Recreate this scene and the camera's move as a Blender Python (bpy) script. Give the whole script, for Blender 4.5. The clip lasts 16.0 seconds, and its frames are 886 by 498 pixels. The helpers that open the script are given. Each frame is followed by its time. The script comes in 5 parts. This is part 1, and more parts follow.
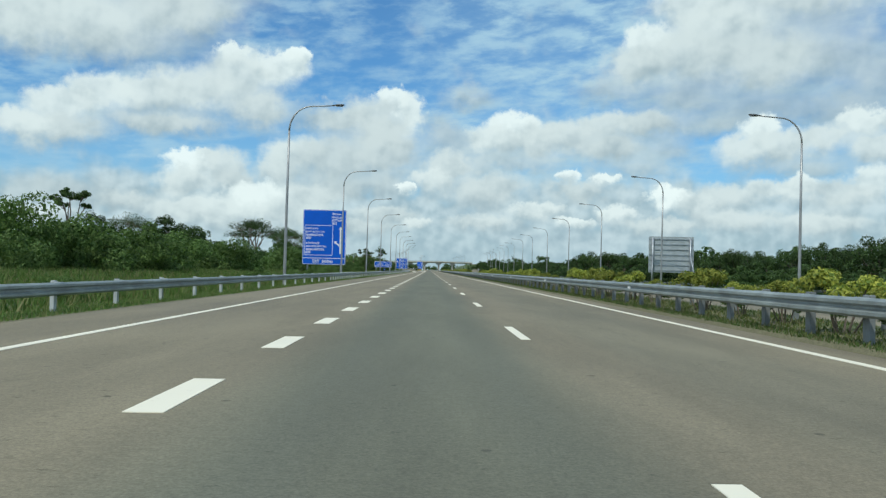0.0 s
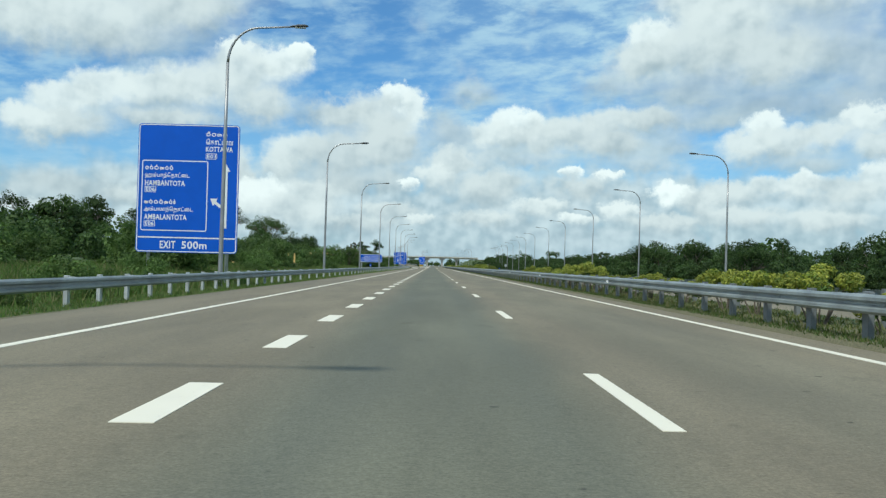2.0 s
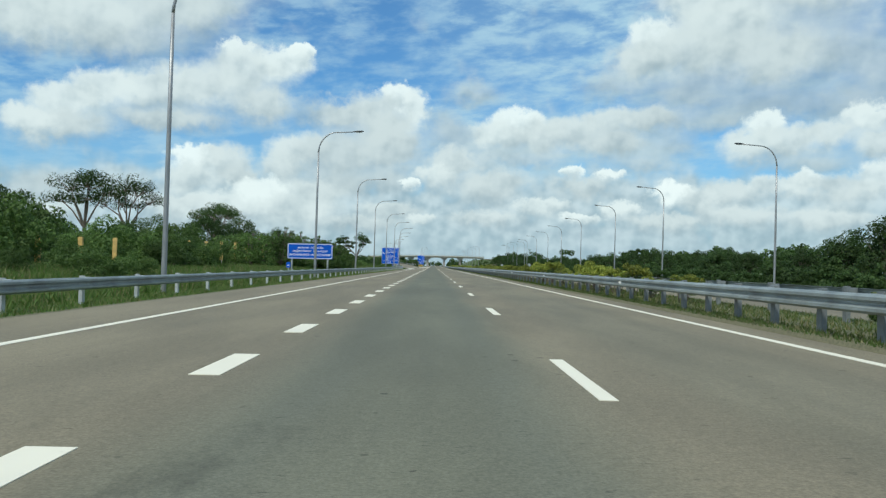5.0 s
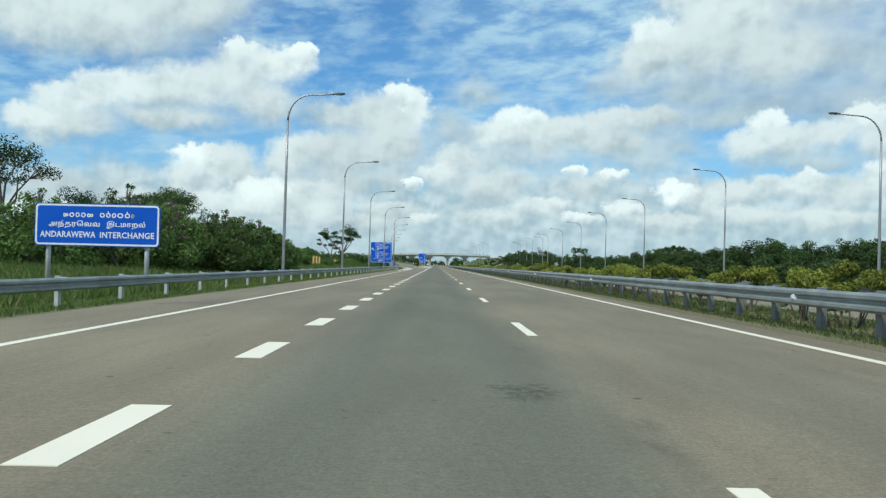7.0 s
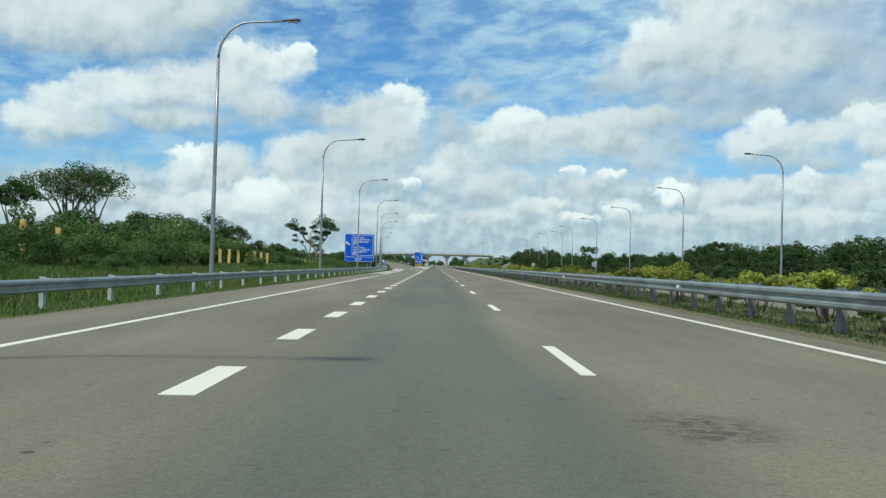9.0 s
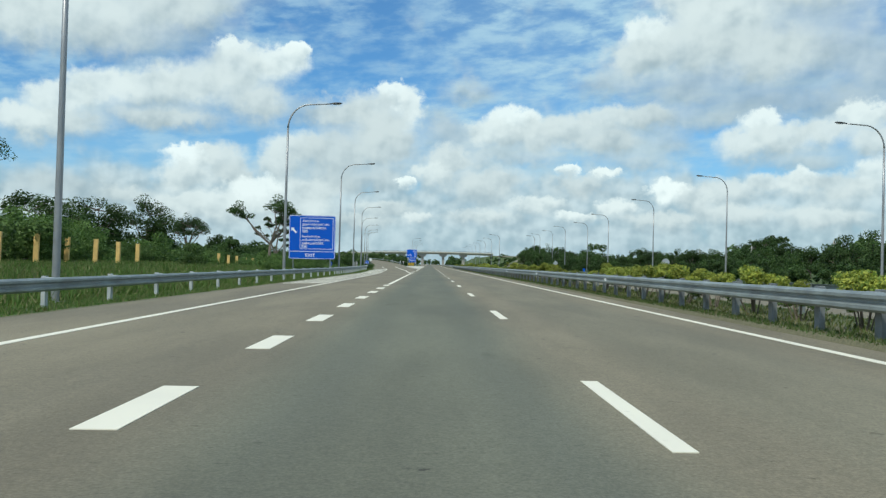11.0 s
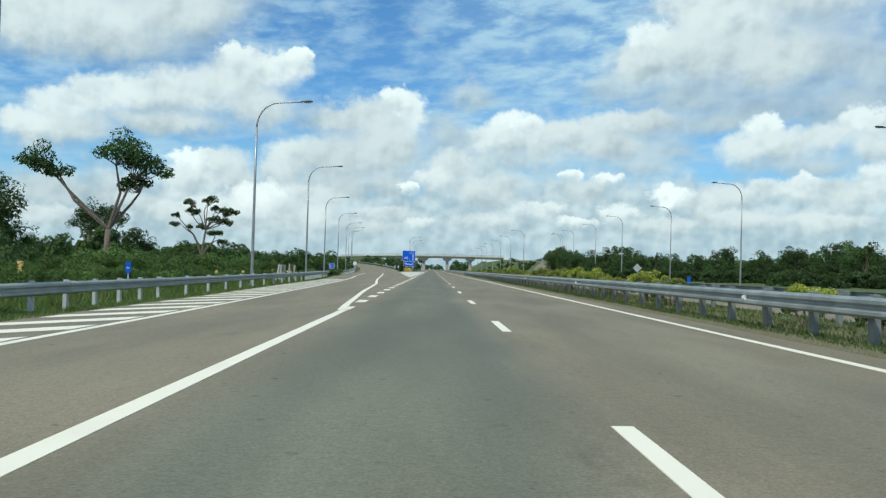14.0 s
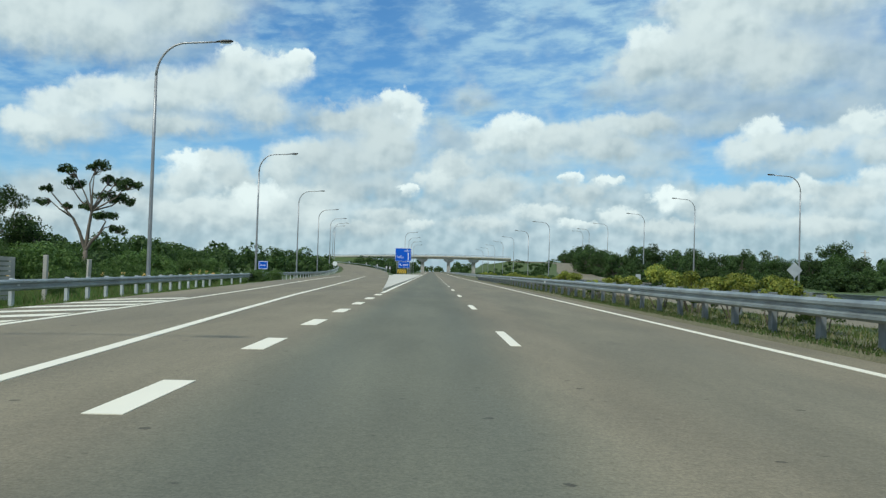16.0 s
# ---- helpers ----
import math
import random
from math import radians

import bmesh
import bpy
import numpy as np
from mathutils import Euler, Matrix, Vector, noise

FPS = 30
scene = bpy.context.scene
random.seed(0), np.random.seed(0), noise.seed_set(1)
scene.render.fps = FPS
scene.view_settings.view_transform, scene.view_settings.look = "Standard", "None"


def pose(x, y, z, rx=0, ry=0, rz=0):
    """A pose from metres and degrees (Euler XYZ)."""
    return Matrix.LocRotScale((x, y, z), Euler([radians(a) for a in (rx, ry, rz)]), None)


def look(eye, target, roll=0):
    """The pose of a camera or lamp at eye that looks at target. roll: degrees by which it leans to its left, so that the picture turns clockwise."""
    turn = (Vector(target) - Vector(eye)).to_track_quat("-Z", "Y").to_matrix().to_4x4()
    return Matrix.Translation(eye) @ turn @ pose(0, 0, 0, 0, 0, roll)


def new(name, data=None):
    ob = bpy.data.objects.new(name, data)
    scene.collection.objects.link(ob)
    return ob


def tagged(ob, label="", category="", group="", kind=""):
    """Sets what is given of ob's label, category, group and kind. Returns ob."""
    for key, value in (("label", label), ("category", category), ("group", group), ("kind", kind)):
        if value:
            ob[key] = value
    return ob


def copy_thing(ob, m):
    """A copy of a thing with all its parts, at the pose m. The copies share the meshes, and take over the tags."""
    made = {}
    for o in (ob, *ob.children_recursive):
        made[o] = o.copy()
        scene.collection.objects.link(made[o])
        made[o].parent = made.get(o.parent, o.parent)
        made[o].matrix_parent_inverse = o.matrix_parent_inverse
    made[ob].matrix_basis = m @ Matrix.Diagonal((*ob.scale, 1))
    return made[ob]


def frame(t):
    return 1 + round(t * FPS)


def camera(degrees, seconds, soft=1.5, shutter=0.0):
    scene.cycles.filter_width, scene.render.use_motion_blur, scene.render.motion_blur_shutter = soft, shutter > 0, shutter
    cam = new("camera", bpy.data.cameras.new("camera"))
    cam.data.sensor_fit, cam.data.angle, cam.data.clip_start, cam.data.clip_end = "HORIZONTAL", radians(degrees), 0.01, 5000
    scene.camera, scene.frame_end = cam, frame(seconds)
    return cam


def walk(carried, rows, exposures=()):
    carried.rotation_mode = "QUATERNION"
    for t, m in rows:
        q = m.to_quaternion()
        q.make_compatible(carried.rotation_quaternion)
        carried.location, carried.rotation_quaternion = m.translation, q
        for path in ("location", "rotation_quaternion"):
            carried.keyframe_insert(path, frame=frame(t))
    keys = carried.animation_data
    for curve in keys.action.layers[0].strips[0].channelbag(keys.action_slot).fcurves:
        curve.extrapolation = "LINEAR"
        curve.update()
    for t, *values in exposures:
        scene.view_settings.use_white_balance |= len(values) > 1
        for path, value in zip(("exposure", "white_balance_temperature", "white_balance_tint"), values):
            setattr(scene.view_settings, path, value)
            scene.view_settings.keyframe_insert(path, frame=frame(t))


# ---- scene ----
cam = camera(56.0, 16.0, soft=1.35)
# seconds, x, y, z, pitch, lean, yaw: a car in its lane, slowing gently
PATH = [
    (0, -0.138, 0.05, 1.085, 1.45, 1.27, -0.91),
    (0.5, -0.152, 14.26, 1.085, 1.39, 1.30, -0.68),
    (1, -0.173, 28.17, 1.085, 1.44, 1.25, -0.49),
    (1.5, -0.254, 42.11, 1.085, 1.33, 1.42, -0.59),
    (2, -0.240, 55.74, 1.085, 1.16, 1.39, -0.73),
    (2.5, -0.198, 69.96, 1.085, 1.27, 1.45, -0.84),
    (3, -0.104, 83.64, 1.085, 1.20, 1.28, -0.92),
    (3.5, -0.053, 97.52, 1.085, 1.12, 1.28, -0.76),
    (4, -0.045, 111.13, 1.085, 1.17, 1.30, -0.72),
    (6.5, -0.080, 179.09, 1.085, 1.12, 1.23, -0.48),
    (7, -0.124, 192.21, 1.085, 1.11, 1.28, -0.47),
    (7.5, -0.154, 205.53, 1.085, 1.11, 1.35, -0.54),
    (8, -0.153, 218.78, 1.085, 1.07, 1.20, -0.58),
    (8.5, -0.170, 232.03, 1.085, 1.13, 1.32, -0.56),
    (9, -0.158, 244.94, 1.085, 1.12, 1.20, -0.59),
    (11.5, -0.063, 308.89, 1.085, 1.06, 1.17, -0.93),
    (12, 0.003, 321.13, 1.085, 1.26, 1.16, -0.86),
    (12.5, -0.009, 333.63, 1.085, 1.30, 1.32, -0.87),
    (13, -0.006, 345.66, 1.085, 1.27, 1.30, -0.77),
    (13.5, 0.011, 358.28, 1.085, 1.35, 1.24, -0.83),
    (14, 0.063, 370.48, 1.085, 1.42, 1.18, -0.73),
    (14.5, 0.059, 383.06, 1.085, 1.50, 1.30, -0.70),
    (15, 0.102, 395.68, 1.085, 1.44, 1.23, -0.69),
    (15.5, 0.104, 408.40, 1.085, 1.50, 1.26, -0.78),
    (16, 0.151, 420.95, 1.085, 1.56, 1.35, -0.73),
]
walk(cam, [(t, look((x, y, z), (x - math.sin(radians(yaw)) * math.cos(radians(p)), y + math.cos(radians(yaw)) * math.cos(radians(p)), z + math.sin(radians(p))), r)) for t, x, y, z, p, r, yaw in PATH], [(t, ev, 6500, 6) for t, ev in ((0, -0.06), (1, -0.03), (3, 0.04), (3.5, -0.02), (4, -0.05), (6.5, -0.03), (7, 0.03), (8, -0.02), (8.5, 0.03), (9, -0.03), (11.5, 0.0), (12, 0.04), (13, 0.03), (14, 0.04), (14.5, -0.05), (16, -0.06))])


# ---- world, sun ----
SUN_WAY = Vector((5.5, 7.4, -12.2)).normalized()
sun = new("sun", bpy.data.lights.new("sun", "SUN"))
sun.data.energy, sun.data.angle, sun.data.color = 2.9, radians(1.2), (0.98, 0.95, 0.86)
sun.rotation_euler = SUN_WAY.to_track_quat("-Z", "Y").to_euler()

world = bpy.data.worlds.new("sky")
scene.world = world
world.use_nodes = True


class Tree:
    """A short hand for node trees."""

    def __init__(self, nt):
        self.nt = nt
        nt.nodes.clear()

    def node(self, kind, ins=(), operation="", clamp=False, smooth_range=False, colours="", group=None):
        n = self.nt.nodes.new(kind)
        if operation:
            n.operation = operation
        if clamp:
            n.use_clamp = True
        if smooth_range:
            n.interpolation_type = "SMOOTHSTEP"
        if colours:
            n.data_type, n.blend_type = "RGBA", colours
        if group:
            n.node_tree = group
        for k, v in dict(ins).items():
            if hasattr(v, "is_output"):
                self.nt.links.new(v, n.inputs[k])
            else:
                n.inputs[k].default_value = v
        return n

    def math(self, op, a, b=0.0, c=0.0, clamp=False):
        return self.node("ShaderNodeMath", {0: a, 1: b, 2: c}, operation=op, clamp=clamp).outputs[0]

    def vec(self, op, a, b=(0, 0, 0)):
        return self.node("ShaderNodeVectorMath", {0: a, 1: b}, operation=op)

    def ramp(self, fac, lo, hi, a=0.0, b=1.0):
        return self.node("ShaderNodeMapRange", {0: fac, 1: lo, 2: hi, 3: a, 4: b}, smooth_range=True).outputs[0]

    def noise(self, vector, scale, detail=4.0, rough=0.55, distort=0.0):
        return self.node("ShaderNodeTexNoise", {"Vector": vector, "Scale": scale, "Detail": detail, "Roughness": rough, "Distortion": distort})

    def mix(self, fac, a, b, blend="MIX"):
        n = self.node("ShaderNodeMix", {0: fac, 6: a, 7: b}, colours=blend)
        return n.outputs[2]


# Cumulus, cloud by cloud; each puff: azimuth, height, half width, half height in degrees, whiteness.
CLOUD_HIGH = (
    (-23.1, 14.5, 5.58, 2.01, 0.62), (-17.3, 15.7, 4.61, 2.14, 0.52), (-26.6, 13.9, 3.41, 1.8, 0.6), (-20.4, 13.7, 5.12, 1.38, 0.38), (-27.2, 15.9, 7.97, 1.92, 0.6), (-16.6, 17.7, 5.72, 2.04, 0.55),
)
CLOUD_LONG = (
    (-26.1, 8, 2.34, 1.43, 0.72), (-24.1, 9.4, 2.58, 1.72, 0.74), (-21.6, 10.4, 2.85, 1.75, 0.74), (-18.7, 10.7, 2.96, 1.78, 0.66), (-15.9, 10.9, 3.23, 1.98, 0.62), (-13.2, 12, 2.95, 2.25, 0.68),
    (-10.6, 12.8, 2.18, 1.6, 0.86), (-9.4, 13.8, 1.06, 0.8, 1), (-13.6, 13.7, 1.4, 0.86, 0.92), (-11.7, 10.2, 2.24, 1.48, 0.55), (-24.2, 8.2, 3.54, 1.04, 0.5), (-17.8, 9, 4.22, 0.87, 0.48),
)
CLOUD_LITTLE = (
    (-16, 6.4, 2.15, 1.25, 0.98), (-14.1, 6.3, 1.82, 1.56, 0.62), (-16.5, 5, 2.07, 1.33, 0.68), (-13.2, 5.4, 1.47, 1.2, 0.5), (-11.8, 4.3, 2.45, 1.59, 0.92), (-14.1, 3.2, 3.46, 1.35, 0.72),
    (-9.4, 3.3, 3.4, 1.37, 0.66), (-16.9, 3, 2.48, 1.11, 0.62), (-8.1, 4.6, 2.28, 1.15, 0.6),
)
CLOUD_CENTRE = (
    (-6.3, 9.8, 2.31, 1.28, 0.48), (-8.3, 10.1, 1.9, 0.97, 0.36), (-9.3, 7.3, 2.27, 1.59, 0.68), (-6.7, 6.9, 3.26, 2.21, 0.48), (-3.2, 7.6, 2.91, 2.37, 0.5), (-4.1, 10.1, 2.25, 1.66, 0.58),
    (-2.9, 11.4, 1.55, 1.12, 0.92), (-1.6, 10.1, 1.25, 1.82, 0.82), (-7.2, 5.4, 3.44, 1.07, 0.42), (-10.5, 6.2, 1.58, 1.51, 0.62), (-4.3, 5.7, 3.09, 1, 0.42),
)
CLOUD_MIDDLE = (
    (2.5, 11.7, 2.26, 0.97, 0.42), (5.8, 9.5, 2.24, 1.44, 0.92), (4.2, 8.7, 2.4, 1.52, 0.74), (7.3, 8.6, 2.3, 1.59, 0.6), (9.3, 8.9, 2.36, 1.28, 0.62), (11.6, 9.6, 2.62, 1.19, 0.6),
    (12, 8.1, 2.62, 1.28, 0.5), (5.2, 7.4, 3.87, 0.92, 0.44), (1.6, 8.3, 2.34, 1.6, 0.42), (14.4, 9.8, 2.2, 1.11, 0.5),
)
CLOUD_HEAVY = (
    (14.7, 14.7, 2.13, 1.64, 0.84), (13.8, 13.5, 2.29, 1.73, 0.58), (17, 13.7, 3.22, 2.34, 0.58), (19.3, 15.3, 3.84, 2.28, 0.64), (21.8, 13.1, 4.4, 2.64, 0.5), (25.4, 14, 4.81, 3.02, 0.44),
    (28.5, 12.1, 3.64, 2.85, 0.38), (11.7, 12.1, 2.32, 1.1, 0.44), (16.7, 11.5, 4.13, 1.37, 0.3), (21.8, 10.6, 5.07, 1.27, 0.26), (26.7, 10.3, 3.76, 1.22, 0.28), (17.5, 16.8, 3.21, 1.72, 0.7),
    (24.1, 17.1, 6.56, 1.98, 0.55),
)
CLOUD_EAST = (
    (21.9, 9.2, 1.55, 1.06, 0.88), (20.9, 7.9, 2.05, 1.15, 0.68), (23.2, 8.1, 2.38, 1.34, 0.64), (25.5, 8.5, 1.92, 1.32, 0.64), (27.8, 9.4, 1.91, 1.15, 0.8), (28.6, 7.8, 2.12, 1.35, 0.62),
    (24.7, 6.9, 3.24, 0.77, 0.42),
)
CLOUD_LOW = (
    (-1.7, 5.4, 0.62, 0.6, 0.95), (0, 5.8, 1.63, 1.47, 0.72), (9.3, 6.5, 0.9, 0.55, 0.95), (11.9, 6.3, 1.15, 0.45, 0.92), (10, 5.5, 2.27, 0.91, 0.55), (16.1, 4.9, 1.59, 1.12, 1),
    (17.8, 4.3, 1.42, 1.04, 0.66), (19.3, 4.9, 2.09, 1.1, 0.6), (22.4, 5.4, 2.51, 0.93, 0.7), (24, 5.6, 1.31, 0.99, 0.86), (26.1, 5, 2.21, 1.26, 0.6), (28.1, 5.7, 1.83, 1.57, 0.8),
    (7.3, 4, 2.3, 0.77, 0.74), (12.6, 3.9, 1.78, 0.76, 0.8),
)
CLOUD_FAR = (
    (3.8, 5.4, 3.1, 1.39, 0.55), (3.5, 3.2, 2.71, 0.7, 0.62), (-1, 3.1, 1.3, 0.5, 0.72), (20.5, 3.5, 3.09, 0.8, 0.6), (25.5, 3.3, 2.87, 0.84, 0.62), (15.6, 3.1, 2.9, 0.67, 0.6),
    (-3.1, 3.5, 2.32, 0.77, 0.6), (-23.8, 4.4, 5.18, 1.2, 0.3), (-25.6, 2.8, 3.45, 0.77, 0.6), (-20.1, 3.9, 2.39, 0.72, 0.5), (-5, 2.7, 3.08, 0.62, 0.55), (10, 3.3, 1.66, 0.5, 0.86),
)
CLOUD_LINKS = (
    (16.2, 9.7, 2.53, 1.28, 0.42), (15.5, 8, 2.25, 1.26, 0.45), (13.9, 7, 2.21, 0.82, 0.45), (19.4, 9.8, 2.79, 0.93, 0.3), (1.1, 6.9, 2.34, 1.15, 0.58), (0.6, 9.4, 1.64, 1.52, 0.4), (-3.2, 8.9, 1.94, 1.52, 0.55),
)
PUFFS = CLOUD_LINKS + CLOUD_HIGH + CLOUD_LONG + CLOUD_LITTLE + CLOUD_CENTRE + CLOUD_MIDDLE + CLOUD_HEAVY + CLOUD_EAST + CLOUD_LOW + CLOUD_FAR


def build_sky(nt):
    t = Tree(nt)
    way = t.node("ShaderNodeTexCoord").outputs["Generated"]
    xyz = t.node("ShaderNodeSeparateXYZ", {0: t.vec("NORMALIZE", way).outputs[0]})
    az = t.math("MULTIPLY", t.math("ARCTAN2", xyz.outputs[0], xyz.outputs[1]), 57.2958)
    el = t.math("MULTIPLY", t.math("ARCSINE", xyz.outputs[2]), 57.2958)
    angles = t.node("ShaderNodeCombineXYZ", {0: az, 1: el}).outputs[0]
    sky = t.node("ShaderNodeTexSky")
    sky.sky_type, sky.sun_disc, sky.sun_elevation, sky.sun_rotation = "NISHITA", False, radians(52.9), radians(216.6)
    sky.air_density, sky.dust_density, sky.ozone_density = 1.0, 0.5, 3.0
    blue = t.vec("MULTIPLY", sky.outputs[0], (0.051, 0.094, 0.121)).outputs[0]
    # thin high cloud in fine slanting ripples
    slant = t.node("ShaderNodeCombineXYZ", {0: t.math("MULTIPLY_ADD", el, 0.5, az), 1: t.math("MULTIPLY_ADD", az, -0.12, el)}).outputs[0]
    streak = t.noise(t.vec("MULTIPLY", slant, (0.30, 0.85, 0)).outputs[0], 1.0, 6, 0.58, 0.12).outputs[0]
    where = t.noise(t.vec("MULTIPLY", angles, (0.10, 0.16, 0)).outputs[0], 1.0, 2, 0.5).outputs[0]
    veil = t.math("MULTIPLY", t.ramp(streak, 0.38, 0.70, 0.04, 0.66), t.ramp(where, 0.30, 0.62, 0.55, 1.0))
    veil = t.math("ADD", veil, t.ramp(el, 13.0, 3.0, 0.04, 0.36))
    veil = t.math("ADD", veil, t.math("MULTIPLY", t.math("MULTIPLY", t.ramp(az, -4, 6), t.ramp(az, 20, 10)), t.ramp(streak, 0.25, 0.6, 0.12, 0.42)), clamp=True)
    col = t.mix(veil, blue, (0.47, 0.65, 0.77, 1))
    # ragged outlines: the angles are bent by noise of three sizes
    coarse = t.vec("SUBTRACT", t.noise(angles, 0.42, 3, 0.5).outputs["Color"], (0.5, 0.5, 0.5)).outputs[0]
    fine = t.vec("SUBTRACT", t.noise(angles, 1.25, 7, 0.62).outputs["Color"], (0.5, 0.5, 0.5)).outputs[0]
    bent = t.vec("ADD", angles, t.vec("MULTIPLY", coarse, (2.0, 1.5, 0)).outputs[0]).outputs[0]
    bent = t.vec("ADD", bent, t.vec("MULTIPLY", fine, (1.7, 1.4, 0)).outputs[0]).outputs[0]
    less = t.vec("ADD", angles, t.vec("MULTIPLY", coarse, (0.9, 0.6, 0)).outputs[0]).outputs[0]
    less = t.vec("ADD", less, t.vec("MULTIPLY", fine, (1.9, 1.25, 0)).outputs[0]).outputs[0]
    # billows, lit from the upper left: each noise is taken again a little towards the light
    def relief(scale, detail, rough, reach):
        here = t.noise(angles, scale, detail, rough).outputs[0]
        there = t.noise(t.vec("ADD", angles, (-0.7 * reach, reach, 0)).outputs[0], scale, detail, rough).outputs[0]
        return here, t.math("SUBTRACT", here, there)
    billow, lump = relief(0.42, 3, 0.45, 0.6)
    puff, knob = relief(1.1, 2, 0.45, 0.3)
    billow = t.math("SUBTRACT", billow, 0.5)
    form = t.math("ADD", t.math("MULTIPLY", lump, 1.5), t.math("MULTIPLY", knob, 0.55))
    form = t.math("ADD", form, t.math("MULTIPLY", billow, 0.9))
    # a dull deck low down, and clouds that go on overhead and behind
    deck = t.math("ADD", t.ramp(el, 8.5, 3.5, -0.30, 0.60), t.math("MULTIPLY", billow, 1.8))
    tone = t.ramp(t.math("ADD", form, t.math("MULTIPLY", t.math("SUBTRACT", puff, 0.5), 0.8)), -0.55, 0.6)
    col = t.mix(t.ramp(deck, -0.2, 0.5, 0.0, 0.88), col, t.mix(tone, (0.385, 0.475, 0.515, 1), (0.70, 0.76, 0.765, 1)))
    over = t.math("ADD", t.ramp(el, 18, 26, -0.7, 0.0), t.math("SUBTRACT", t.noise(angles, 0.055, 4, 0.5).outputs[0], 0.5))
    aside = t.math("ADD", t.ramp(t.math("ABSOLUTE", az), 30, 36, -0.7, 0.05), t.math("SUBTRACT", t.noise(angles, 0.11, 5, 0.55).outputs[0], 0.5))
    col = t.mix(t.ramp(t.math("MAXIMUM", over, aside), -0.05, 0.12, 0.0, 0.9), col, (0.62, 0.68, 0.70, 1))
    for c_az, c_el, rx, ry, white in sorted(PUFFS, key=lambda c: -c[1]):
        small = ry < 0.9
        thin = white < 0.46
        after = t.node("ShaderNodeVectorMath", {0: col, 1: (1e-7, 1e-7, 0), 2: less if small else bent}, operation="MULTIPLY_ADD").outputs[0]
        d = t.node("ShaderNodeVectorMath", {0: after, 1: (1 / rx, 1 / ry, 0), 2: (-c_az / rx, -c_el / ry, 0)}, operation="MULTIPLY_ADD").outputs[0]
        up = t.node("ShaderNodeSeparateXYZ", {0: d}).outputs[1]
        edge = t.vec("LENGTH", d).outputs["Value"]
        # the tops are crisp, the bases melt away
        crisp = 0.35 + 0.5 * white if not thin else 0.1
        soft = t.ramp(up, 0.6, -0.5, crisp, 0.0)
        cover = t.node("ShaderNodeMapRange", {0: edge, 1: 1.16 if white > 0.7 else 1.28, 2: soft, 3: 0.0, 4: 0.72 if thin else 0.95}, smooth_range=True).outputs[0]
        shade = t.ramp(t.math("MULTIPLY_ADD", up, 0.55, form), 0.55 - 1.2 * max(0.0, white - 0.7), -0.85)
        top = tuple(a + (b - a) * white for a, b in zip((0.42, 0.48, 0.50), (1.0, 1.02, 0.97))) + (1,)
        low = tuple(a + (b - a) * white for a, b in zip((0.29, 0.355, 0.385), (0.52, 0.60, 0.625))) + (1,)
        col = t.mix(cover, col, t.mix(shade, top, low))
    haze = t.ramp(el, 3.5, -0.5, 0.0, 0.45)
    col = t.mix(haze, col, (0.42, 0.54, 0.60, 1))
    col = t.vec("MULTIPLY", col, (0.905, 1.0, 1.06)).outputs[0]
    bg = t.node("ShaderNodeBackground", {"Color": col, "Strength": 1.0})
    t.node("ShaderNodeOutputWorld", {0: bg.outputs[0]})


build_sky(world.node_tree)


# ---- materials ----
def material(name, build):
    m = bpy.data.materials.new(name)
    m.use_nodes = True
    t = Tree(m.node_tree)
    bsdf = t.node("ShaderNodeBsdfPrincipled")
    build(t, bsdf)
    t.node("ShaderNodeOutputMaterial", {0: bsdf.outputs[0]})
    return m


def put(t, bsdf, **ins):
    for k, v in ins.items():
        k = k.replace("_", " ")
        if hasattr(v, "is_output"):
            t.nt.links.new(v, bsdf.inputs[k])
        else:
            bsdf.inputs[k].default_value = v


def bump(t, bsdf, height, strength, distance=0.02):
    b = t.node("ShaderNodeBump", {"Height": height, "Strength": strength, "Distance": distance})
    t.nt.links.new(b.outputs[0], bsdf.inputs["Normal"])


def place(t):
    return t.node("ShaderNodeNewGeometry").outputs["Position"]


def plain(name, colour, rough, metal=0.0, vary=0.25, scale=3.0, relief=0.0, fine=60.0):
    def build(t, bsdf):
        p = place(t)
        n = t.noise(p, scale, 5, 0.6).outputs[0]
        f = t.noise(p, fine, 3, 0.6).outputs[0]
        k = t.math("ADD", t.ramp(n, 0.25, 0.75, 1 - vary, 1 + vary), t.math("MULTIPLY", t.math("SUBTRACT", f, 0.5), vary))
        col = t.vec("MULTIPLY", (*colour,), t.node("ShaderNodeCombineXYZ", {0: k, 1: k, 2: k}).outputs[0]).outputs[0]
        put(t, bsdf, Base_Color=col, Roughness=t.ramp(n, 0.2, 0.8, max(rough - 0.1, 0.05), min(rough + 0.1, 1)), Metallic=metal)
        if relief:
            bump(t, bsdf, f, relief)
    return material(name, build)


# dark tar stains and rough spots on the road: x, y, half width, half length
STAINS = ((1.8, 250.7, 0.55, 0.65), (2.05, 184.6, 0.50, 0.50), (3.55, 120.1, 0.20, 0.07), (-0.1, 20.4, 0.40, 0.05), (0.75, 199.5, 0.40, 0.60))


